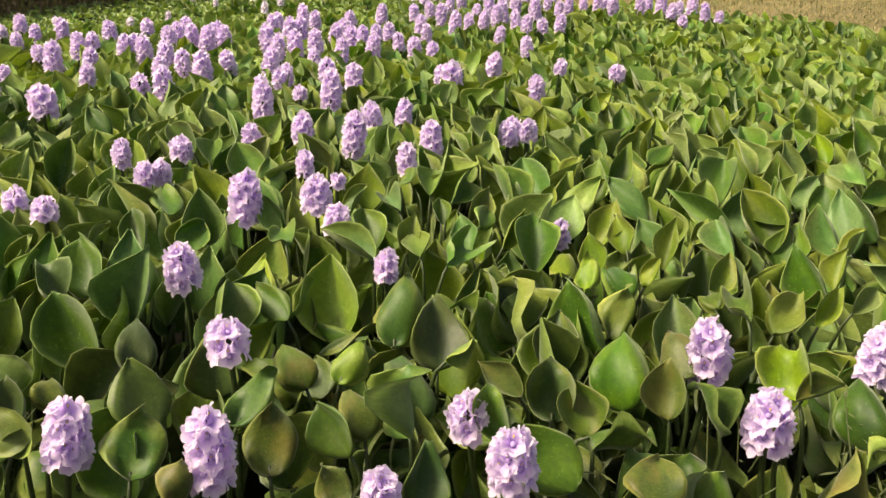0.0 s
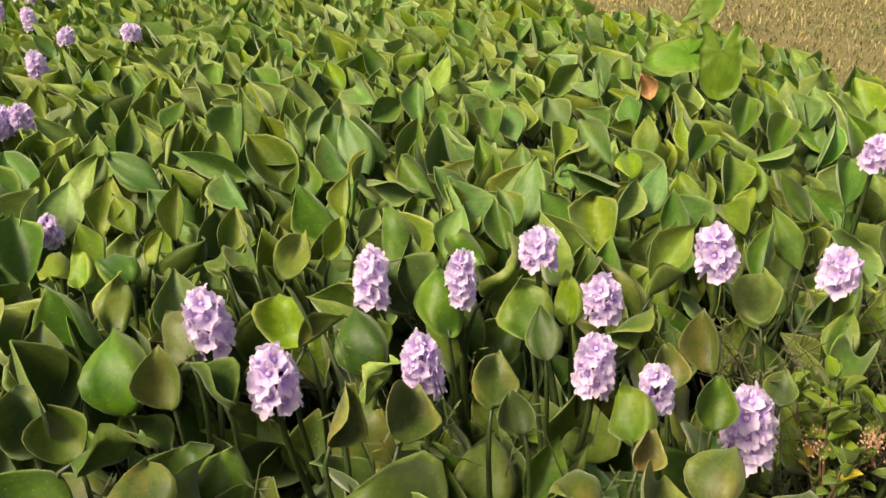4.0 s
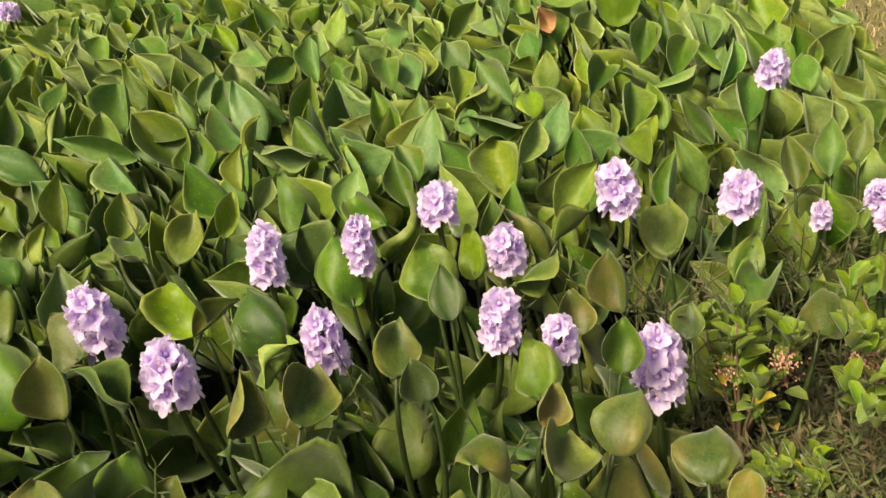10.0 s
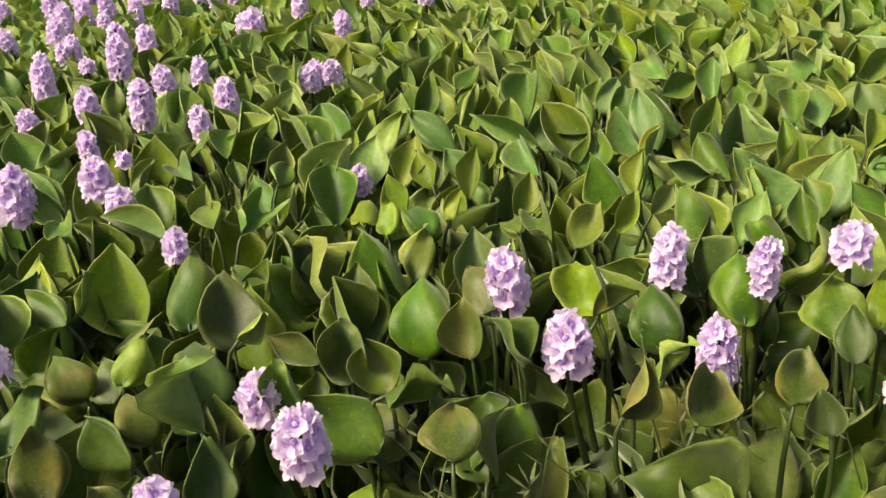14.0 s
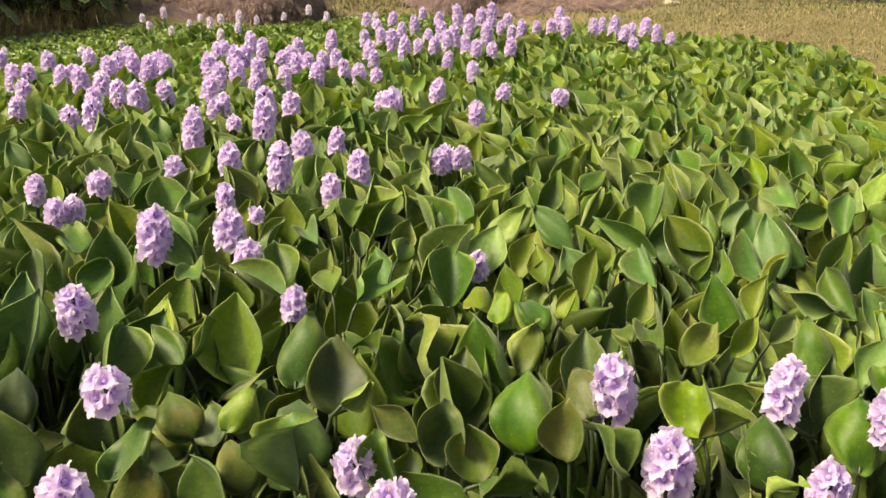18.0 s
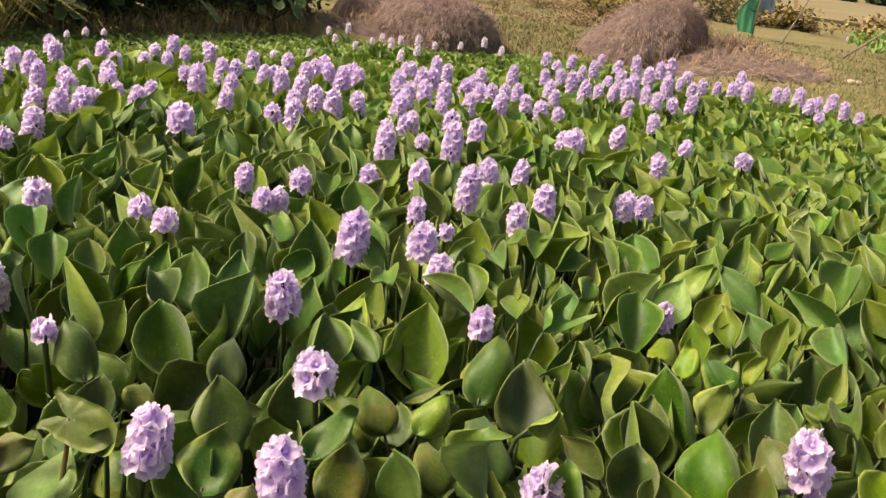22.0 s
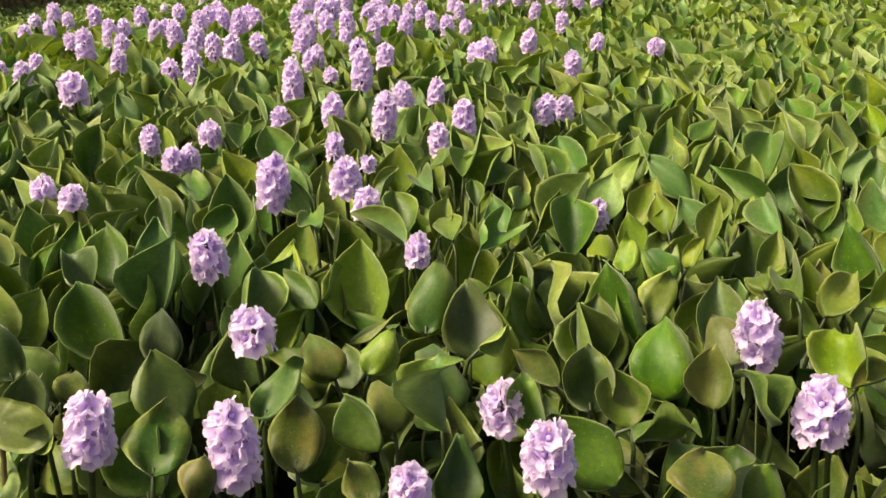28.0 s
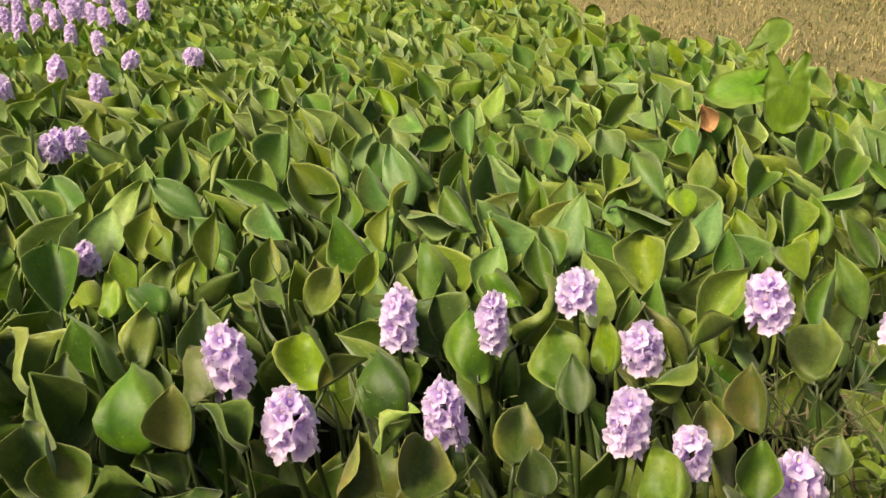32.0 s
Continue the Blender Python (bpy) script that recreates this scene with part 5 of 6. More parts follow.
far_flowers("tall", [(-1.24, 4.08, 0.46, 124), (-1.16, 4.18, 0.46, 126), (-1.08, 3.40, 0.45, 116), (-0.75, 4.91, 0.47, 127), (-0.84, 4.68, 0.47, 92), (-0.56, 4.10, 0.46, 133), (-0.42, 3.44, 0.45, 136), (-0.39, 3.14, 0.45, 125), (-0.32, 3.38, 0.45, 111), (0.24, 2.71, 0.44, 87), (0.30, 2.73, 0.44, 70), (0.39, 3.33, 0.45, 96), (0.53, 3.76, 0.46, 60), (0.77, 3.69, 0.45, 63), (0.07, 3.53, 0.45, 94), (0.02, 3.53, 0.45, 68), (0.43, 4.22, 0.46, 94), (-0.67, 4.82, 0.47, 93), (-0.47, 4.80, 0.47, 99), (-0.52, 4.44, 0.46, 92), (-0.33, 5.07, 0.47, 123), (-0.31, 4.47, 0.46, 92), (-0.37, 4.31, 0.46, 117), (-0.42, 4.35, 0.46, 101)])
far_flowers("tall", [(-0.30, 4.05, 0.46, 126), (-0.25, 4.53, 0.46, 93), (-0.18, 4.24, 0.46, 87), (-0.10, 4.07, 0.46, 100), (-0.18, 6.11, 0.48, 77), (-0.01, 6.17, 0.48, 93), (-0.10, 5.82, 0.48, 52), (0.15, 5.88, 0.48, 118), (0.20, 6.56, 0.48, 82), (-0.05, 5.39, 0.47, 96), (-0.14, 5.24, 0.47, 93), (0.02, 5.22, 0.47, 126), (0.06, 5.52, 0.48, 112), (0.09, 4.87, 0.47, 130), (0.30, 6.17, 0.48, 116), (0.32, 5.54, 0.48, 132), (0.46, 6.37, 0.48, 167), (0.39, 5.39, 0.47, 142), (0.50, 5.87, 0.48, 139), (0.34, 5.22, 0.47, 125), (0.61, 6.30, 0.48, 149), (0.71, 6.59, 0.48, 172), (0.59, 5.47, 0.48, 144), (0.44, 5.01, 0.47, 120)])
far_flowers("tall", [(0.48, 4.85, 0.47, 116), (0.79, 6.29, 0.48, 78), (0.75, 5.63, 0.48, 84), (0.83, 5.78, 0.48, 115), (0.95, 5.91, 0.48, 81), (1.05, 5.95, 0.48, 96), (1.17, 6.35, 0.48, 164), (1.15, 5.92, 0.48, 139), (1.33, 5.93, 0.48, 124), (1.41, 6.06, 0.48, 104), (1.46, 5.92, 0.48, 153), (1.47, 5.67, 0.48, 97), (1.54, 5.78, 0.48, 99), (1.66, 5.92, 0.48, 145), (1.69, 5.67, 0.48, 118), (1.44, 5.26, 0.47, 71), (1.71, 5.46, 0.48, 67), (0.57, 4.88, 0.47, 74), (0.68, 5.00, 0.47, 100), (0.31, 4.53, 0.46, 103), (-0.02, 3.98, 0.46, 92), (-0.06, 4.52, 0.46, 104), (-0.10, 4.77, 0.47, 98), (0.22, 5.32, 0.47, 107)])
far_flowers("tall", [(0.17, 4.94, 0.47, 88), (0.25, 5.02, 0.47, 95), (0.70, 5.83, 0.48, 80), (-0.43, 3.93, 0.46, 115), (-0.48, 4.58, 0.46, 101)])
far_flowers("mat", [(-3.65, 5.12, 0.22, 52), (-3.72, 5.09, 0.22, 45), (-3.43, 5.66, 0.22, 40), (-3.41, 5.86, 0.22, 50), (-3.33, 5.97, 0.22, 42), (-2.29, 8.15, 0.22, 75), (-2.09, 7.66, 0.22, 71), (-2.22, 8.61, 0.22, 101), (-1.79, 8.23, 0.22, 75), (-1.63, 7.90, 0.22, 92), (-1.61, 8.23, 0.22, 85), (-1.39, 7.14, 0.22, 102), (-1.49, 8.45, 0.22, 109), (-1.35, 7.65, 0.22, 99), (-1.28, 8.20, 0.22, 74), (-1.09, 8.53, 0.22, 76), (-0.92, 9.13, 0.22, 104), (-0.69, 8.61, 0.22, 98), (-1.83, 7.37, 0.22, 68), (-1.81, 7.88, 0.22, 62), (-0.23, 8.51, 0.22, 117), (-1.96, 6.48, 0.22, 69), (-2.14, 6.19, 0.22, 58), (-2.62, 6.11, 0.22, 50)])

# ---- low floating mat behind the tall plants ----
def edge_to_tall(x, y):
    return abs(float(edge_distance(TALL, np.array([x]), np.array([y]))[0]))


mat_rng = random.Random(31)
mat_heap = Heap()
mat_v, mat_uv = blade_grid(4, 4, 90, kite=0.0, cup=0.25, bend=0.1, foot=0.42, point=0.42)
mat_f = grid_faces(4, 4)
count = 0
while count < 27000:
    x, y = mat_rng.uniform(-5.5, 2.8), mat_rng.uniform(2.8, 10.4)
    if not inside(POND, x, y) or inside(TALL, x, y - 0.05):
        continue
    count += 1
    a, lean = mat_rng.uniform(0, 6.28), radians(mat_rng.uniform(40, 90))
    d = Vector((math.cos(a) * math.sin(lean), math.sin(a) * math.sin(lean), math.cos(lean)))
    turn = np.array(basis(d, (0, 0, 1)))
    w = mat_rng.uniform(0.024, 0.05)
    mm = turn * np.array([w, w * 1.1, w])[None, :]
    mat_heap.add(np.asarray(mat_v) @ mm.T + np.array([x, y, 0.01 + mat_rng.uniform(0, 0.06) + 0.10 * max(0.0, 1 - edge_to_tall(x, y) / 1.2)]), mat_f, mat_uv, mat_rng.randrange(3))
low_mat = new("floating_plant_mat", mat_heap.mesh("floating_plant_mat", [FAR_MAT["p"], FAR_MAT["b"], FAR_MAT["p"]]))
tagged(low_mat, "low mat of small round floating leaves on the pond", "water plants", "", "stuff")

# ---- grass on the bank ----


def grass_heap(count, place, height, width, lean, r, mats=2):
    """Bent blades of grass, two faces each, scattered by place()."""
    h = Heap()
    for _ in range(count):
        x, y, z, s = place()
        a, b = r.uniform(0, 6.28), r.uniform(*lean)
        hgt, w = r.uniform(*height) * s, r.uniform(*width)
        dx, dy = math.cos(a), math.sin(a)
        sx, sy = -dy * w / 2, dx * w / 2
        p1 = (x + dx * hgt * b * 0.4, y + dy * hgt * b * 0.4, z + hgt * 0.6)
        p2 = (x + dx * hgt * b, y + dy * hgt * b, z + hgt * (1 - 0.4 * min(b, 1.5)))
        h.add([(x - sx, y - sy, z - 0.01), (x + sx, y + sy, z - 0.01), (p1[0] + sx * 0.8, p1[1] + sy * 0.8, p1[2]), (p1[0] - sx * 0.8, p1[1] - sy * 0.8, p1[2]), p2],
              [(0, 1, 2, 3), (3, 2, 4)], [(0, 0), (1, 0), (1, 0.5), (0, 0.5), (0.5, 1)], r.randrange(min(mats, 3)) if y > 1.05 or mats < 4 else 3)
    return h


turf = random.Random(41)


bank_spots = []
bank_xy = []
while len(bank_xy) < 85000:
    y = turf.uniform(-0.4, 9.5)
    x = turf.uniform(0.9, 5.5) if y < 1.5 else turf.uniform(1.6, 6.5)
    if turf.random() < max(0.3, 1.35 - 0.26 * math.hypot(x, y)):
        bank_xy.append((x, y))
bx, by = np.array(bank_xy).T
bd = edge_distance(POND, bx, by)
bz = land(bx, by)
bank_spots = [(x, y, z, 1.0) for x, y, z, d in zip(bx, by, bz, bd) if d > 0.0 and (y > 0.95 or turf.random() < 0.10)]
bank_iter = iter(bank_spots)
bank_heap = grass_heap(len(bank_spots), lambda: next(bank_iter), (0.014, 0.05), (0.003, 0.007), (0.6, 1.9), turf, 4)
bank_grass = new("bank_grass", bank_heap.mesh("bank_grass", [STRAW_GRASS, GREEN_GRASS, GREEN_GRASS, WEED], False))
tagged(bank_grass, "short trodden yellow-green grass on the bank", "grass", "", "stuff")

# ---- haystacks ----


def dome_mesh(name, rx, ry, h, seed, mat, squash=0.75, lump=0.14, skew=0.0, apron=0.0):
    r = random.Random(seed)
    off = Vector((r.uniform(0, 50), r.uniform(0, 50), 0))
    verts, faces, n, k = [], [], 36, 14
    for i in range(k + 1):
        u = i / k
        for j in range(n):
            a = 6.28319 * j / n
            rad = math.cos(u * math.pi / 2) ** squash
            q = Vector((math.cos(a) * rad * 1.4, math.sin(a) * rad * 1.4, u * 1.4)) + off
            s = 1 + lump * noise.noise(q * 1.6) + 0.4 * lump * noise.noise(q * 5) + apron * max(0.0, -math.cos(a)) * (1 - u) ** 1.5
            verts.append((math.cos(a) * rad * rx * s + skew * u, math.sin(a) * rad * ry * s, h * math.sin(u * math.pi / 2) * (1 + 0.5 * lump * noise.noise(q * 2)) - 0.06 * (1 - u)))
    for i in range(k):
        for j in range(n):
            faces.append((i * n + j, i * n + (j + 1) % n, (i + 1) * n + (j + 1) % n, (i + 1) * n + j))
    return mesh_of(name, verts, faces, [mat], [(0.5, 0.5)] * len(verts))


def straws_on(me, count, length, seed, mats, droop=0.5, width=0.0019, lift=0.03):
    """Straws that lie on and hang down a heap's surface."""
    r = random.Random(seed)
    h = Heap()
    polys = me.polygons
    for _ in range(count):
        p = polys[r.randrange(len(polys))]
        c, nrm = p.center, p.normal
        down = Vector((0, 0, -1)) - nrm * -nrm.z
        d = down * droop * r.uniform(0.4, 1.4) + Vector((r.uniform(-1, 1), r.uniform(-1, 1), r.uniform(-0.5, 0.6))) * 0.5
        if d.length < 0.05:
            continue
        d.normalize()
        ln = r.uniform(*length)
        s = d.cross(nrm)
        if s.length < 0.01:
            continue
        s = s.normalized() * width * r.uniform(0.6, 1.5)
        o = c + nrm * r.uniform(0.0, lift) + Vector((r.uniform(-0.06, 0.06), r.uniform(-0.06, 0.06), r.uniform(-0.04, 0.04)))
        b = o + d * ln * 0.5 + nrm * r.uniform(0, 0.04)
        e = o + d * ln + nrm * r.uniform(-0.02, 0.05)
        h.add([o - s, o + s, b + s, b - s, e], [(0, 1, 2, 3), (3, 2, 4)], [(0, 0), (1, 0), (1, 0.5), (0, 0.5), (0.5, 1)], r.randrange(len(mats)))
    return h.mesh("straw", mats, False)


def haystack(x, y, rx, ry, h, seed, label, squash=0.75, straws=9000, skew=0.0, apron=0.0):
    core = dome_mesh("haystack", rx, ry, h, seed, HAY_CORE, squash, 0.14, skew, apron)
    ob = new("haystack", core)
    ob.location = (x, y, land_at(x, y) - 0.02)
    tagged(ob, label, "haystack", "haystacks")
    part("straw", straws_on(core, straws, (0.03, 0.10), seed + 1, [HAY, HAY, HAY, HAY, HAY, HAY_GOLD], 1.7, 0.0017, 0.012), ob)
    return ob


haystack(0.90, 11.1, 0.58, 0.62, 0.67, 3, "weathered brown haystack with a rounded top at the pond edge", 0.5, 16000, 0.18, 0.6)
haystack(-1.56, 9.85, 0.70, 0.6, 0.40, 8, "low weathered haystack with drooping straw beside the pond", 0.42, 14000)
haystack(-2.1, 10.7, 0.85, 0.7, 0.62, 13, "dark crumbling haystack behind a lower one", 0.6)

spread = dome_mesh("straw_heap", 1.35, 1.0, 0.28, 17, HAY_CORE, 1.4)
straw_heap = new("loose_straw", spread)
straw_heap.location = (1.85, 11.15, land_at(1.85, 11.15) - 0.03)
tagged(straw_heap, "loose golden straw spread at the foot of a haystack", "straw")
part("straw", straws_on(spread, 6500, (0.08, 0.22), 18, [HAY_GOLD, HAY, HAY_GOLD], 0.3, 0.0022), straw_heap)
spread2 = dome_mesh("straw_heap", 0.9, 0.5, 0.12, 19, HAY_CORE, 1.4)
straw_heap2 = new("loose_straw", spread2)
straw_heap2.location = (-2.3, 9.75, land_at(-2.3, 9.75) - 0.02)
tagged(straw_heap2, "thin layer of reddish loose straw before the haystacks", "straw")
part("straw", straws_on(spread2, 900, (0.08, 0.22), 20, [HAY_GOLD, HAY], 0.3, 0.0022), straw_heap2)

# ---- taro plants ----


def taro_blade(seed, thick=0.006):
    """A heart-shaped blade one long with two rounded lobes behind the stalk at the origin, tip along y."""
    r = random.Random(seed)
    rings, n = 5, 28
    verts, uvs, faces = [(0, 0, 0)], [(0.5, 0.45)], []
    for i in range(1, rings + 1):
        u = i / rings
        for j in range(n):
            a = 6.28319 * j / n
            c = math.cos(a)
            if c > 0:
                rad = 0.33 + 0.42 * c ** 3
            else:
                rad = 0.33 + 0.25 * math.exp(-((-c - 0.86) / 0.16) ** 2) - 0.46 * (-c) ** 22
            x, y = math.sin(a) * rad * u, math.cos(a) * rad * u
            z = 0.10 * abs(x) - 0.16 * y * y * (1 if y > 0 else 0.6) + 0.03 * u * u * math.sin(a * 9 + seed) - 0.05 * u * u
            verts.append((x, y, z))
            uvs.append((0.5 + 0.46 * u * (1 if x > 0 else -1) * min(1, abs(x) * 4), 0.45 + 0.5 * y))
    for j in range(n):
        faces.append((0, 1 + (j + 1) % n, 1 + j))
    for i in range(rings - 1):
        for j in range(n):
            a, b = 1 + i * n + j, 1 + i * n + (j + 1) % n
            faces.append((a, b, b + n, a + n))
    m = len(verts)
    verts += [(x, y, z - thick) for x, y, z in verts]
    uvs += uvs
    faces = [tuple(reversed(f)) for f in faces]
    faces += [tuple(a + m for a in reversed(f)) for f in faces]
    last = 1 + (rings - 1) * n
    for j in range(n):
        a, b = last + j, last + (j + 1) % n
        faces.append((a, b, b + m, a + m))
    return verts, faces, uvs


TARO_MESH = [mesh_of("leaf", v, f, [TARO_LEAF], uv) for v, f, uv in (taro_blade(s) for s in (1, 4, 7))]

YELLOW_BLADES = [mesh_of("leaf", v, f, [LEAF_MAT["o"]], uv) for v, f, uv in (taro_blade(s) for s in (12, 16, 19))]
MID_BLADES = [mesh_of("leaf", v, f, [LEAF_MAT["g"]], uv) for v, f, uv in (taro_blade(s) for s in (3, 6, 9))]


def taro(x, y, rows, label, stem_mat=STALK, blades=None):
    """rows: blade's foot relative to the plant, tip direction, facing, length."""
    base = Vector((x, y, max(0.0, land_at(x, y))))
    v, f = tube([(0, 0, -0.04), (0, 0, 0.03), (0, 0, 0.08)], [0.02, 0.024, 0.012], 8)
    plant = new("taro_plant", mesh_of("taro_plant", v, f, [STALK], [(0.5, 0.5)] * len(v)))
    plant.location = base
    tagged(plant, label, "taro plant")
    for k, (place, tip, facing, length) in enumerate(rows):
        place = Vector(place)
        turn = basis(tip, facing)
        m = Matrix.Translation(place) @ turn.to_4x4() @ Matrix.Scale(length, 4)
        leaf = part("leaf", (blades or TARO_MESH)[k % 3], plant, m)
        inv = m.inverted()
        path = bez((0, 0, 0.03), (place.x * 0.2, place.y * 0.2, place.z * 0.6), place - Vector((0, 0, 0.1)), place, 6)
        v, f = tube([inv @ p for p in path], [a / length for a in (0.007, 0.0065, 0.006, 0.005, 0.0045, 0.004, 0.003)], 6)
        part("leaf_stalk", mesh_of("leaf_stalk", v, f, [stem_mat], [(0.5, 0.5)] * len(v)), leaf)
    return plant


taro(2.05, 1.86, [((0.012, -0.008, 0.547), (-0.248, -0.342, -0.906), (-0.45, -0.80, 0.45), 0.18),
                  ((-0.051, 0.047, 0.537), (-0.942, 0.323, -0.092), (-0.15, -0.62, 0.77), 0.17),
                  ((0.025, 0.098, 0.632), (0.743, 0.034, 0.668), (-0.5, -0.7, 0.6), 0.12)], "bright green taro plant with large heart-shaped leaves at the bank")
taro(-0.62, 0.92, [((0.0, 0.10, 0.44), (0.85, -0.2, -0.1), (-0.1, -0.8, 0.6), 0.10)], "yellow-green taro leaf on a thin reddish stalk", RED_STEM, YELLOW_BLADES)
taro(-0.80, 0.92, [((0.05, 0.10, 0.45), (0.7, -0.2, -0.5), (0.3, -0.9, 0.3), 0.075), ((-0.06, 0.0, 0.41), (-0.5, -0.6, -0.3), (0.25, -0.6, 0.75), 0.17)],
     "green taro plant with large ribbed leaves", RED_STEM, MID_BLADES)
taro(2.68, 3.78, [((-0.02, 0.0, 0.36), (-0.3, -0.2, 0.8), (-0.3, -0.9, 0.2), 0.13)], "single upright rounded green leaf at the bank edge")

# ---- a dead curled leaf among the green ----
dv, df, duv, dm = thick_blade(77, cup=0.9, bend=0.8, wavy=0.16, fold=0.5)
dead_leaf = new("dead_leaf", mesh_of("dead_leaf", dv, df, [DEAD], duv))
dead_leaf.matrix_world = Matrix.Translation((1.885, 1.93, 0.425)) @ basis((-0.3, 0.25, 0.8), (-0.5, -0.75, 0.5)).to_4x4() @ Matrix.Diagonal((0.06, 0.08, 0.06, 1))
tagged(dead_leaf, "dry curled orange-brown dead leaf caught among green leaves", "leaf")

# ---- leafy shrub on the near bank ----
shrub_rng = random.Random(51)
sv, suv = blade_grid(4, 4, 61, kite=0.0, cup=0.2, bend=-0.15, foot=0.75, point=0.5, wavy=0.02)
shrub_faces = grid_faces(4, 4)


def shrub(x, y, reach, height, branches, seed, label):
    """Woody stems, each with whorls of oval leaves and withered flower heads."""
    r = random.Random(seed)
    z0 = max(0.0, land_at(x, y))
    v, f = tube([(0, 0, -0.03), (0.01, 0, 0.04), (0.0, 0.01, 0.09)], [0.012, 0.011, 0.006], 7)
    root = new("shrub", mesh_of("shrub", v, f, [TWIG], [(0.5, 0.5)] * len(v)))
    root.location = (x, y, z0)
    tagged(root, label, "shrub")
    for k in range(branches):
        a = 6.283 * (k + r.uniform(-0.3, 0.3)) / branches
        rad = reach * math.sqrt(r.uniform(0.03, 1.0))
        top = Vector((math.cos(a) * rad, math.sin(a) * rad, height * r.uniform(0.5, 1.0) * (1 - 0.28 * (rad / reach) ** 2)))
        path = bez((0, 0, 0.03), (top.x * 0.2, top.y * 0.2, top.z * 0.5), (top.x * 0.8, top.y * 0.8, top.z * 0.75), top, 6)
        v, f = tube(path, [0.004, 0.0036, 0.003, 0.0026, 0.0022, 0.0018, 0.0012], 5)
        branch = part("branch", mesh_of("branch", v, f, [TWIG], [(0.5, 0.5)] * len(v)), root)
        h = Heap()
        for i in range(r.randrange(15, 22)):
            t = r.uniform(0.45, 0.95) if i > 8 else 1.0
            p = path[min(6, int(t * 6))] + Vector((r.uniform(-1, 1), r.uniform(-1, 1), r.uniform(-0.5, 0.8))) * 0.018
            b = r.uniform(0, 6.283)
            lean = radians(r.uniform(10, 48) if i <= 8 else r.uniform(30, 75))
            d = Vector((math.cos(b) * math.sin(lean), math.sin(b) * math.sin(lean), math.cos(lean)))
            w = r.uniform(0.018, 0.031)
            mm = np.array(basis(d, Vector((-math.cos(b), -math.sin(b), 1.2)))) * np.array([w, w * 1.45, w])[None, :]
            h.add(np.asarray(sv) @ mm.T + np.array(p + d * 0.008), shrub_faces, suv, 1 if t < 0.7 and r.random() < 0.25 else 0)
        tagged(part("leaves", h.mesh("leaves", [SHRUB_LEAF, SHRUB_YELLOW]), branch), kind="stuff")
        if r.random() < 0.3:
            h = Heap()
            for i in range(110):
                q = path[5] + Vector((r.gauss(0, 0.013), r.gauss(0, 0.013), r.gauss(0.0, 0.011)))
                s = r.uniform(0.0015, 0.0032)
                h.add([q + Vector((s, 0, 0)), q + Vector((-s * 0.5, s, 0)), q + Vector((-s * 0.5, -s, 0)), q + Vector((0, 0, s * 1.6))], [(0, 1, 3), (1, 2, 3), (2, 0, 3), (2, 1, 0)], [(0.5, 0.5)] * 4, 0)
            tagged(part("withered_flower_head", h.mesh("withered_flower_head", [RUSTY], False), branch), kind="stuff")
    return root


shrub(1.43, 0.47, 0.18, 0.41, 32, 1, "leafy light green shrub with oval leaves and rusty seed heads")
shrub(1.32, 0.77, 0.08, 0.40, 9, 2, "small green shrub with rusty withered flower heads")
shrub(1.27, 0.63, 0.06, 0.11, 6, 3, "low green shoot with oval leaves on the bank")
shrub(1.62, 0.40, 0.09, 0.22, 8, 4, "low sprawling green shrub with rusty seed heads on the bank")

# ---- weeds: thin creeping stems with narrow leaves ----


def weed_patch(points, seed, height, label, mat2=WEED_DRY):
    r = random.Random(seed)
    h = Heap()
    for x, y, z in points:
        a = r.uniform(0, 6.283)
        ln = r.uniform(*height)
        top = Vector((x + math.cos(a) * ln * r.uniform(0.1, 0.7), y + math.sin(a) * ln * r.uniform(0.1, 0.7), z + ln * r.uniform(0.5, 1.0)))
        mid = Vector((x, y, z)).lerp(top, 0.5) + Vector((0, 0, ln * 0.12))
        v, f = tube([(x, y, z - 0.01), mid, top], [0.0018, 0.0014, 0.0008], 3)
        h.add(v, f, [(0.5, 0.5)] * len(v), 0)
        for k in range(r.randrange(4, 8)):
            p = Vector((x, y, z)).lerp(mid, r.random()) if r.random() < 0.4 else mid.lerp(top, r.random())
            b = r.uniform(0, 6.283)
            d = Vector((math.cos(b), math.sin(b), r.uniform(-0.1, 0.8))).normalized()
            s = d.cross(Vector((0, 0, 1))).normalized() * r.uniform(0.0014, 0.0034)
            q = p + d * r.uniform(0.015, 0.042)
            h.add([p, p.lerp(q, 0.5) + s, q, p.lerp(q, 0.5) - s], [(0, 1, 2, 3)], [(0, 0), (1, 0.5), (0.5, 1), (0, 0.5)], r.randrange(2))
    ob = new("weeds", h.mesh("weeds", [WEED, mat2], False))
    return tagged(ob, label, "weeds", "", "stuff")


weed_rng = random.Random(61)
pts = []
while len(pts) < 16000:
    x, y = weed_rng.uniform(0.85, 3.3), weed_rng.uniform(-0.1, 1.5)
    d = edge_distance(POND, np.array([x]), np.array([y]))[0]
    if d > -0.12 and weed_rng.random() < (1.0 if d < 0.5 else 0.45):
        pts.append((x, y, max(0.0, land_at(x, y))))
weed_patch(pts, 62, (0.04, 0.13), "creeping olive weeds with narrow leaves along the bank")
pts = [(weed_rng.uniform(1.25, 1.75), weed_rng.uniform(0.8, 1.08), 0.12) for _ in range(110)]
weed_patch(pts, 63, (0.15, 0.32), "thin straggling weeds rising through the water hyacinths")
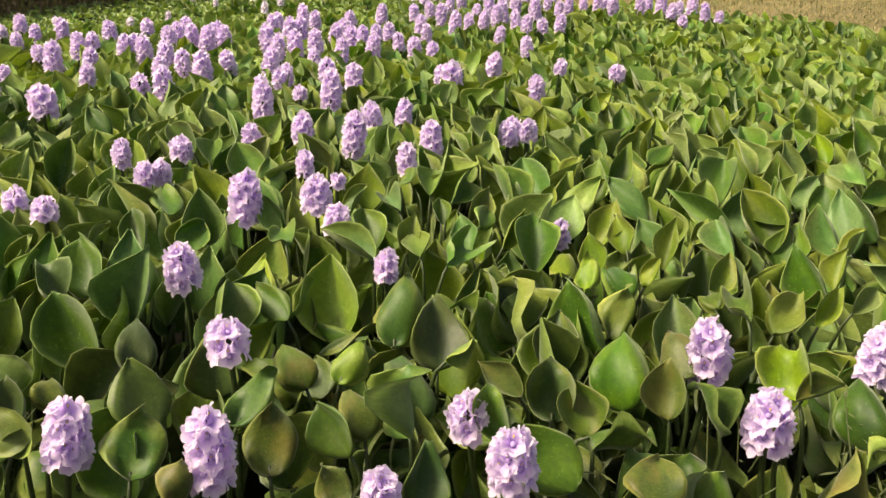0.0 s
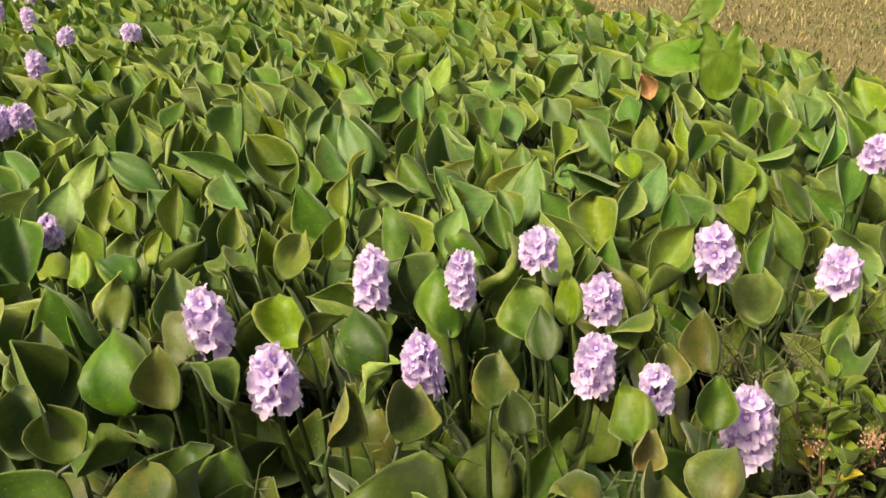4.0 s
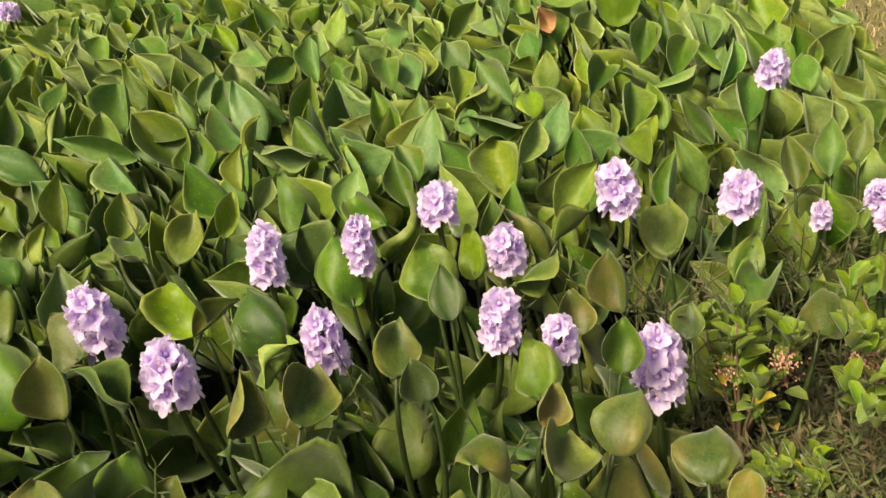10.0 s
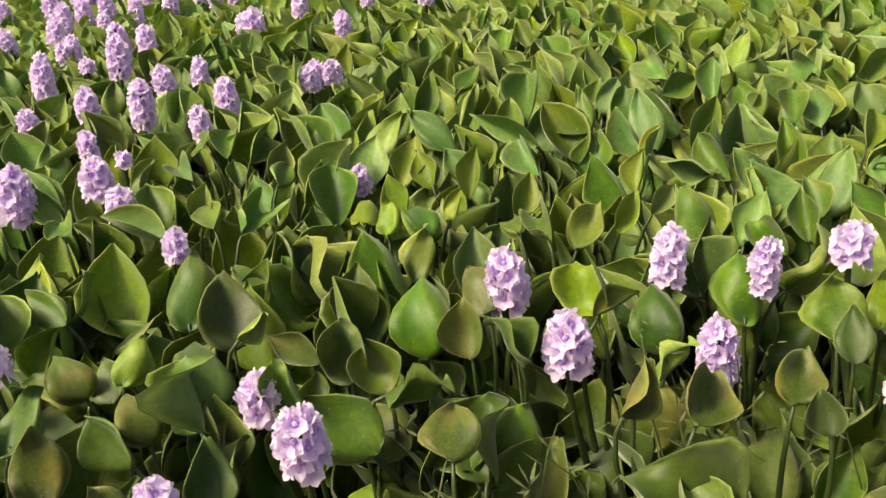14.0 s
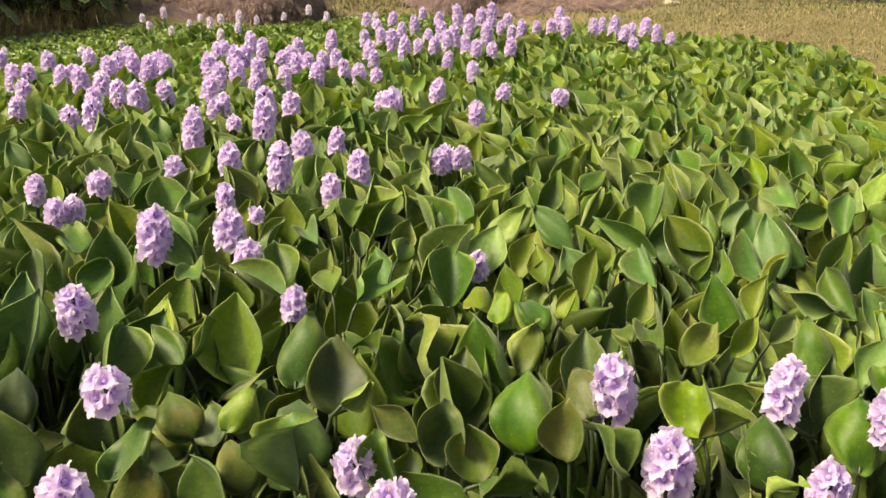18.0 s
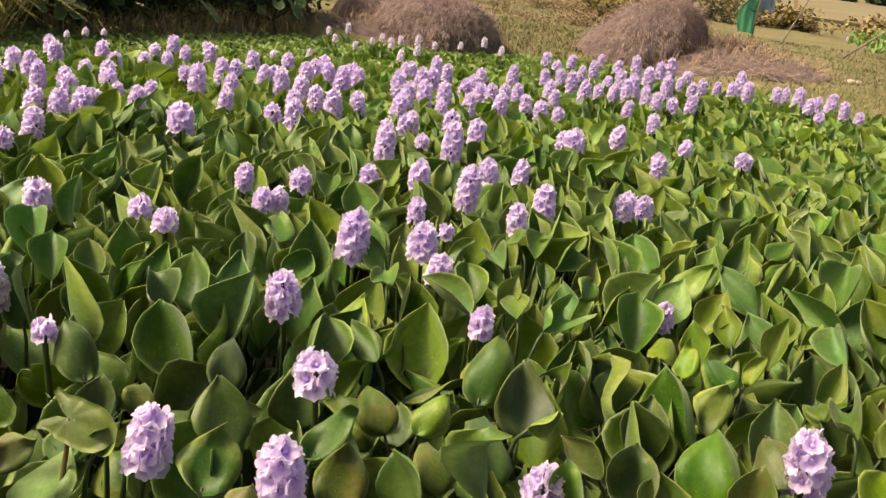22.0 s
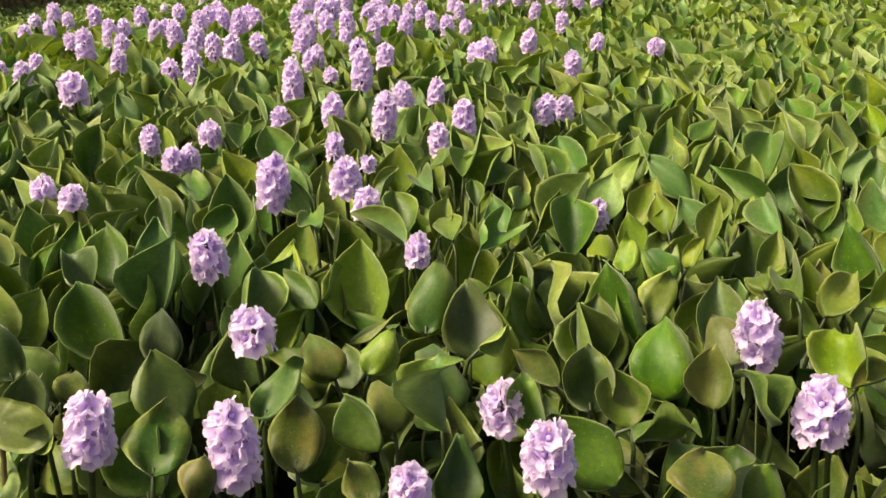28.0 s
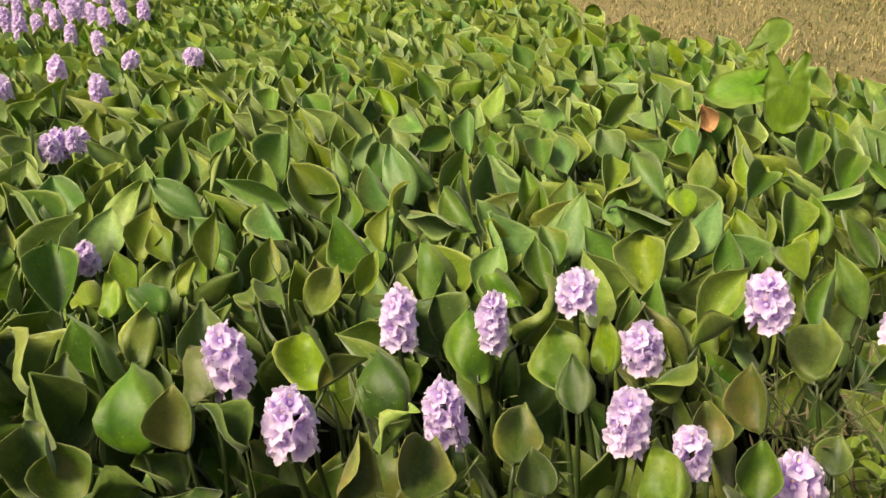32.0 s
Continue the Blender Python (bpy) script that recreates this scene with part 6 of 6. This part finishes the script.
pts = [(weed_rng.uniform(0.2, 1.0), weed_rng.uniform(0.62, 1.35), 0.25) for _ in range(46)] + [(weed_rng.uniform(-0.95, -0.6), weed_rng.uniform(0.9, 1.4), 0.2) for _ in range(14)]
weed_patch(pts, 64, (0.12, 0.24), "sparse thin grass stems between the water hyacinths", WEED)

# ---- thicket behind the pond ----


def thicket_stems(x0, y0, x1, y1, depth, count, height, seed, mats, width, lean=(0.1, 0.7)):
    r = random.Random(seed)
    nx, ny = -(y1 - y0), x1 - x0
    s = math.hypot(nx, ny)
    nx, ny = nx / s, ny / s

    def place():
        t, d = r.random(), r.uniform(0, depth)
        x, y = x0 + (x1 - x0) * t + nx * d, y0 + (y1 - y0) * t + ny * d
        return x, y, max(0.0, land_at(x, y)), 1.0

    return grass_heap(count, place, height, width, lean, r, len(mats))


dry_clump = new("dry_grass_clump", thicket_stems(-5.2, 4.6, -4.05, 5.95, 0.7, 1700, (0.25, 0.9), 71, [HEDGE_GRASS] * 2, (0.005, 0.011), (0.5, 1.7)).mesh("dry_grass_clump", [HEDGE_GRASS, HEDGE_GRASS], False))
tagged(dry_clump, "tall dry yellow-green grass drooping over the pond edge", "grass", "", "stuff")
low_twigs = new("dry_undergrowth", thicket_stems(-3.9, 6.5, -2.7, 9.0, 0.45, 1100, (0.10, 0.38), 73, [HEDGE_GRASS] * 2, (0.005, 0.01), (0.5, 1.6)).mesh("dry_undergrowth", [HEDGE_GRASS, SCRUB], False))
tagged(low_twigs, "dry tangled undergrowth below the thicket", "grass", "", "stuff")


def dark_taro(x, y, seed):
    """A tall taro of the thicket: stalks and large dark blades."""
    r = random.Random(seed)
    z0 = max(0.0, land_at(x, y))
    v, f = tube([(0, 0, -0.05), (0, 0, 0.06), (0, 0, 0.16)], [0.03, 0.034, 0.016], 7)
    plant = new("taro_plant", mesh_of("taro_plant", v, f, [STALK], [(0.5, 0.5)] * len(v)))
    plant.location = (x, y, z0)
    tagged(plant, "tall dark green taro in the shaded thicket", "taro plant", "taros of the thicket")
    for k in range(10):
        a = r.uniform(0, 6.283)
        place = Vector((math.cos(a) * 0.3, math.sin(a) * 0.3, r.uniform(0.15, 0.8)))
        tip = Vector((math.cos(a), math.sin(a), r.uniform(-1.3, -0.1)))
        length = r.uniform(0.10, 0.21)
        m = Matrix.Translation(place) @ basis(tip, (math.cos(a) * 0.7, math.sin(a) * 0.7, 1)).to_4x4() @ Matrix.Scale(length, 4)
        leaf = part("leaf", DARK_BLADES[r.randrange(3)], plant, m)
        inv = m.inverted()
        path = bez((0, 0, 0.05), (0, 0, place.z * 0.6), place - Vector((0, 0, 0.05)), place, 5)
        v, f = tube([inv @ p for p in path], [b / length for b in (0.013, 0.012, 0.010, 0.008, 0.006, 0.004)], 5)
        part("leaf_stalk", mesh_of("leaf_stalk", v, f, [STALK], [(0.5, 0.5)] * len(v)), leaf)


DARK_BLADES = [mesh_of("leaf", v, f, [DARK_LEAF], uv) for v, f, uv in (taro_blade(s) for s in (2, 5, 8))]
tr = random.Random(81)
for k in range(30):
    t = tr.random()
    d = tr.uniform(0.2, 0.9)
    dark_taro(-4.15 + 1.45 * t - 0.86 * d, 6.1 + 3.0 * t + 0.45 * d, 400 + k)


def bushy(name, x, y, rx, ry, h, count, leaf, seed, mats, label, category="shrub"):
    """A loose bush: twigs from the root and a ragged crown of small leaves."""
    r = random.Random(seed)
    v, f = [], []
    heap = Heap()
    tips = []
    for k in range(14):
        a = r.uniform(0, 6.283)
        q = r.uniform(0.2, 1.0)
        top = Vector((math.cos(a) * rx * q, math.sin(a) * ry * q, h * r.uniform(0.5, 1.0) * (1.1 - 0.4 * q)))
        path = bez((0, 0, -0.05), (0, 0, top.z * 0.4), (top.x * 0.7, top.y * 0.7, top.z * 0.8), top, 4)
        tv, tf = tube(path, [0.02 * h, 0.016 * h, 0.012 * h, 0.008 * h, 0.004 * h], 4)
        heap.add(tv, tf, [(0.5, 0.5)] * len(tv), 0)
        tips += path[1:]
    root = new(name, heap.mesh(name, [TWIG]))
    root.location = (x, y, land_at(x, y))
    tagged(root, label, category)
    heap = Heap()
    for _ in range(count):
        p = tips[r.randrange(len(tips))] + Vector((r.gauss(0, rx * 0.16), r.gauss(0, ry * 0.16), r.gauss(0, h * 0.1)))
        p.z = max(0.0, p.z)
        d = Vector((r.uniform(-1, 1), r.uniform(-1, 1), r.uniform(-0.6, 1))).normalized()
        s = d.cross(Vector((r.uniform(-1, 1), r.uniform(-1, 1), 1))).normalized() * leaf * r.uniform(0.25, 0.5)
        q = p + d * leaf * r.uniform(0.7, 1.5)
        heap.add([p, p.lerp(q, 0.5) + s, q, p.lerp(q, 0.5) - s], [(0, 1, 2, 3)], [(0.5, 0), (0.9, 0.5), (0.5, 1), (0.1, 0.5)], r.randrange(len(mats)))
    part("foliage", heap.mesh("foliage", mats, False), root)
    return root


for k in range(9):
    t = k / 8
    bushy("bush", -5.35 + 2.05 * t, 5.7 + 4.2 * t, 0.75, 0.75, 1.0, 2200, 0.085, 500 + k, [DARK_LEAF, DARK_LEAF], "dense dark green bush of the thicket behind the pond", "bush")
bs = random.Random(91)
for k in range(30):
    x, y = bs.uniform(-2.0, 3.2), bs.uniform(13.4, 19.5)
    if abs(x - 2.9) < 0.7:
        x -= 1.6
    bushy("dry_bush", x, y, bs.uniform(0.4, 0.9), 0.5, bs.uniform(0.10, 0.30), 700, 0.03, 600 + k, [SCRUB, SCRUB, SCRUB_GREEN if k % 7 == 0 else SCRUB], "dry brown scrub behind the haystacks", "bush")
bushy("bush", 0.25, 15.2, 0.55, 0.5, 0.8, 700, 0.06, 701, [SCRUB_GREEN, SCRUB_GREEN], "yellow-green bush behind a haystack", "bush")
bushy("bush", 7.8, 8.4, 0.7, 0.6, 0.55, 1100, 0.07, 702, [DARK_LEAF, GREEN_GRASS], "low grey-green bush on the far bank", "bush")
bushy("dry_bush", 8.6, 7.2, 0.8, 0.6, 0.6, 1100, 0.07, 703, [SCRUB, RUSTY], "withered reddish brown bush on the far bank", "bush")

# ---- net on poles, dead branches ----


def stick(name, a, b, r0, r1, label, category, bow=0.03):
    a, b = Vector(a), Vector(b)
    mid = a.lerp(b, 0.5) + Vector((bow, bow, bow))
    v, f = tube([a, a.lerp(mid, 0.5), mid, mid.lerp(b, 0.5), b], [r0, r0 * 0.9, (r0 + r1) / 2, r1 * 1.1, r1], 7)
    o = Vector(a)
    ob = new(name, mesh_of(name, [p - o for p in v], f, [BARK], [(0.5, 0.5)] * len(v)))
    ob.location = o
    return tagged(ob, label, category)


def net_fence(x, y):
    z = land_at(x, y)
    pole_v, pole_f = tube([(0.16, 0, -0.1), (0.15, 0, 0.5), (0.17, 0, 1.1)], [0.016, 0.015, 0.012], 7)
    ob = new("net_fence", mesh_of("net_fence", pole_v, pole_f, [BARK], [(0.5, 0.5)] * len(pole_v)))
    ob.location = (x, y, z)
    tagged(ob, "green net hung as a torn sheet on wooden poles", "fence")
    verts, uvs = [], []
    for i in range(11):
        u = i / 10
        left = -0.20 + 0.30 * max(0, u - 0.55) / 0.45 + 0.14 * max(0, 0.4 - u)
        for j in range(8):
            t = j / 7
            verts.append((left + (0.15 - left) * t, 0.06 * math.sin(u * 7 + t * 5) + 0.03 * math.sin(t * 14), 0.05 + u * 0.92 - 0.1 * (1 - t) * u))
            uvs.append((t, u))
    v2 = verts + [(a, b + 0.006, c) for a, b, c in verts]
    f = grid_faces(10, 7)
    f2 = f + [tuple(q + len(verts) for q in reversed(w)) for w in f]
    part("net", mesh_of("net", v2, f2, [NET], uvs + uvs), ob, None, "bright green net")
    tv, tf = tube([(-0.5, 0.1, 0.75), (-0.2, 0.05, 0.55), (0.15, 0, 0.45)], [0.014, 0.012, 0.01], 6)
    part("brace", mesh_of("brace", tv, tf, [BARK], [(0.5, 0.5)] * len(tv)), ob)
    verts = [(0.2 + 0.28 * t, 0.25 + 0.05 * math.sin(u * 6 + t * 8), 0.42 + 0.34 * u + 0.1 * math.sin(t * 3)) for u in (0, 0.33, 0.66, 1) for t in (0, 0.25, 0.5, 0.75, 1)]
    v2 = verts + [(a, b + 0.006, c) for a, b, c in verts]
    f = grid_faces(3, 4)
    part("blue_sheet", mesh_of("blue_sheet", v2, f + [tuple(q + 20 for q in reversed(w)) for w in f], [BLUE], [(0.5, 0.5)] * 40), ob, None, "faded blue net")


net_fence(3.15, 18.0)
stick("dead_branch", (3.62, 16.9, land_at(3.62, 16.9) - 0.05), (3.95, 16.8, 1.2), 0.018, 0.008, "thin leaning grey dead branch", "branch")
stick("dead_branch", (4.3, 15.6, land_at(4.3, 15.6) - 0.05), (5.3, 15.8, 0.95), 0.02, 0.01, "grey leaning dead branch beside the far pond", "branch")
stick("dead_branch", (4.6, 12.4, land_at(4.6, 12.4) - 0.02), (6.4, 13.0, 0.75), 0.03, 0.016, "pale leaning bamboo pole on the mound", "branch")

# ---- stones and weeds on the mound ----


def rock(x, y, s, seed):
    r = random.Random(seed)
    bm = bmesh.new()
    bmesh.ops.create_icosphere(bm, subdivisions=2, radius=1)
    for v in bm.verts:
        v.co *= 1 + 0.25 * noise.noise(v.co * 1.5 + Vector((seed, 0, 0)))
        v.co = Vector((v.co.x * s, v.co.y * s * 0.7, v.co.z * s * 0.5))
    me = bpy.data.meshes.new("rock")
    bm.to_mesh(me)
    bm.free()
    me.materials.append(ROCK)
    ob = new("rock", me)
    ob.location = (x, y, land_at(x, y) + s * 0.2)
    tagged(ob, "pale clod of earth lying on the grassy mound", "stone")


ROCK = plain("pale_clod", (0.38, 0.30, 0.22), (0.55, 0.47, 0.38), 10, 0.9, 0.5)
for k, (x, y, s) in enumerate(((3.3, 11.2, 0.09), (3.42, 11.3, 0.06), (3.05, 11.6, 0.05), (4.6, 5.2, 0.05))):
    rock(x, y, s, k + 2)
mw = random.Random(95)
pts = [(x, y, land_at(x, y)) for x, y in ((mw.uniform(2.4, 6.5), mw.uniform(8.2, 13.5)) for _ in range(900))]
weed_patch(pts, 96, (0.05, 0.22), "scattered dry weeds on the grassy mound")

# ---- second pond and fields in the distance ----
p2 = [(9.5 + 3.2 * math.cos(a), 15.5 + 3.4 * math.sin(a), -0.12) for a in (6.283 * k / 28 for k in range(28))]
far_water = new("far_pond_water", mesh_of("far_pond_water", p2, [tuple(range(28))], [WATER], smooth=False))
tagged(far_water, "second pond beyond the mound", "water", "", "structure")
fp = random.Random(97)
fh = Heap()
for _ in range(3600):
    a, q = fp.uniform(0, 6.283), math.sqrt(fp.random())
    x, y = 9.2 + 4.2 * q * math.cos(a), 17.0 + 5.0 * q * math.sin(a)
    d = Vector((fp.uniform(-1, 1), fp.uniform(-1, 1), fp.uniform(0.4, 1.5))).normalized()
    w = fp.uniform(0.07, 0.12)
    mm = np.array(basis(d, (0, -0.5, 1))) * np.array([w, w * 1.2, w])[None, :]
    fh.add(np.asarray(mat_v) @ mm.T + np.array([x, y, land_at(x, y) + fp.uniform(0.02, 0.2) + 0.1]), mat_f, mat_uv, fp.randrange(2))
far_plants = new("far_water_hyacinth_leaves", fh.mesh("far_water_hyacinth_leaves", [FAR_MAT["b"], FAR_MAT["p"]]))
tagged(far_plants, "grey-green water hyacinths covering the second pond", "water plants", "", "stuff")
for _ in range(60):
    a, q = fp.uniform(0, 6.283), math.sqrt(fp.random())
    x, y = 8.6 + 3.8 * q * math.cos(a), 16.6 + 4.6 * q * math.sin(a)
    z = land_at(x, y) + 0.2
    ob = new("water_hyacinth", FAR_SPIKES[(75, 54)][fp.randrange(3)])
    ob.matrix_world = pose(x, y, z, 0, 0, fp.uniform(0, 360))
    tagged(ob, "pale water hyacinth flower on the second pond", "water plant", "flowers of the second pond")


def field_material():
    m, n, l, p = nodes_of("ripe_field")
    r = ramp(n, [(0.3, (0.14, 0.115, 0.055)), (0.7, (0.22, 0.18, 0.09))])
    l.new(noise_tex(n, l, 0.25, 5), r.inputs[0])
    l.new(r.outputs[0], p.inputs["Base Color"])
    p.inputs["Roughness"].default_value = 0.9
    return m


field = new("field", mesh_of("field", [(-60, 34, 0.30), (160, 34, 0.30), (220, 150, 0.5), (-90, 150, 0.5), (-60, 34, 0.0), (160, 34, 0.0)], [(0, 1, 2, 3), (4, 5, 1, 0)], [field_material()], smooth=False))
tagged(field, "ripe yellow crop field in the distance", "field", "", "structure")
for k in range(46):
    x, y = -70 + 5.5 * k + fp.uniform(-2, 2), 120 + fp.uniform(0, 40)
    bushy("tree", x, y, 3.0, 3.0, fp.uniform(4, 7), 220, 1.3, 800 + k, [DARK_LEAF, DARK_LEAF], "distant hazy dark green tree beyond the field", "tree")

# ---- rough grass on the far bank ----
fb = random.Random(99)
fb_xy = [(fb.uniform(-2.5, 7.5), fb.uniform(9.5, 18.0)) for _ in range(16000)] + [(fb.uniform(-1.2, 0.6), fb.uniform(9.6, 13.5)) for _ in range(5000)]
fx, fy = np.array(fb_xy).T
fd, fz = edge_distance(POND, fx, fy), land(fx, fy)
fb_spots = [(x, y, z, 1.0) for x, y, z, d in zip(fx, fy, fz, fd) if d > 0.02]
fb_iter = iter(fb_spots)
far_grass = new("far_bank_grass", grass_heap(len(fb_spots), lambda: next(fb_iter), (0.025, 0.075), (0.006, 0.014), (0.5, 1.8), fb, 3).mesh("far_bank_grass", [SCRUB, GREEN_GRASS, GREEN_GRASS], False))
tagged(far_grass, "rough olive and brown grass on the far bank", "grass", "", "stuff")

for k in range(7):
    bushy("dark_bush", 1.9 + 0.25 * k, 22.0 + fb.uniform(-1, 1.5), 0.6, 0.6, fb.uniform(0.6, 1.0), 500, 0.07, 900 + k, [DARK_LEAF, SCRUB], "dark hazy bush beyond the net", "bush")
for k in range(12):
    bushy("dry_bush", fb.uniform(3.6, 9.0), fb.uniform(23.0, 30.0), 0.9, 0.7, fb.uniform(0.4, 0.7), 300, 0.12, 920 + k, [SCRUB, SCRUB_GREEN], "dry brown scrub before the distant field", "bush")
for k in range(16):
    bushy("dry_bush", -3.0 + 0.42 * k + fb.uniform(-0.3, 0.3), fb.uniform(20.0, 29.0), 1.0, 0.6, fb.uniform(0.3, 0.6), 700, 0.06, 960 + k, [SCRUB, SCRUB, WEED_DRY], "low dry brown scrub on the slope behind the haystacks", "bush")

bushy("bush", 4.85, 4.75, 0.42, 0.35, 0.26, 900, 0.045, 941, [DARK_LEAF, GREEN_GRASS], "low grey-green bush on the dry bank", "bush")
bushy("dry_bush", 5.0, 4.0, 0.45, 0.35, 0.28, 800, 0.045, 942, [SCRUB, RUSTY], "withered reddish brown bush on the dry bank", "bush")
stick("stick", (4.15, 4.72, land_at(4.15, 4.72)), (4.3, 4.9, land_at(4.3, 4.9) + 0.14), 0.008, 0.006, "short pale dry stick stuck in the bank", "stick", 0.0)
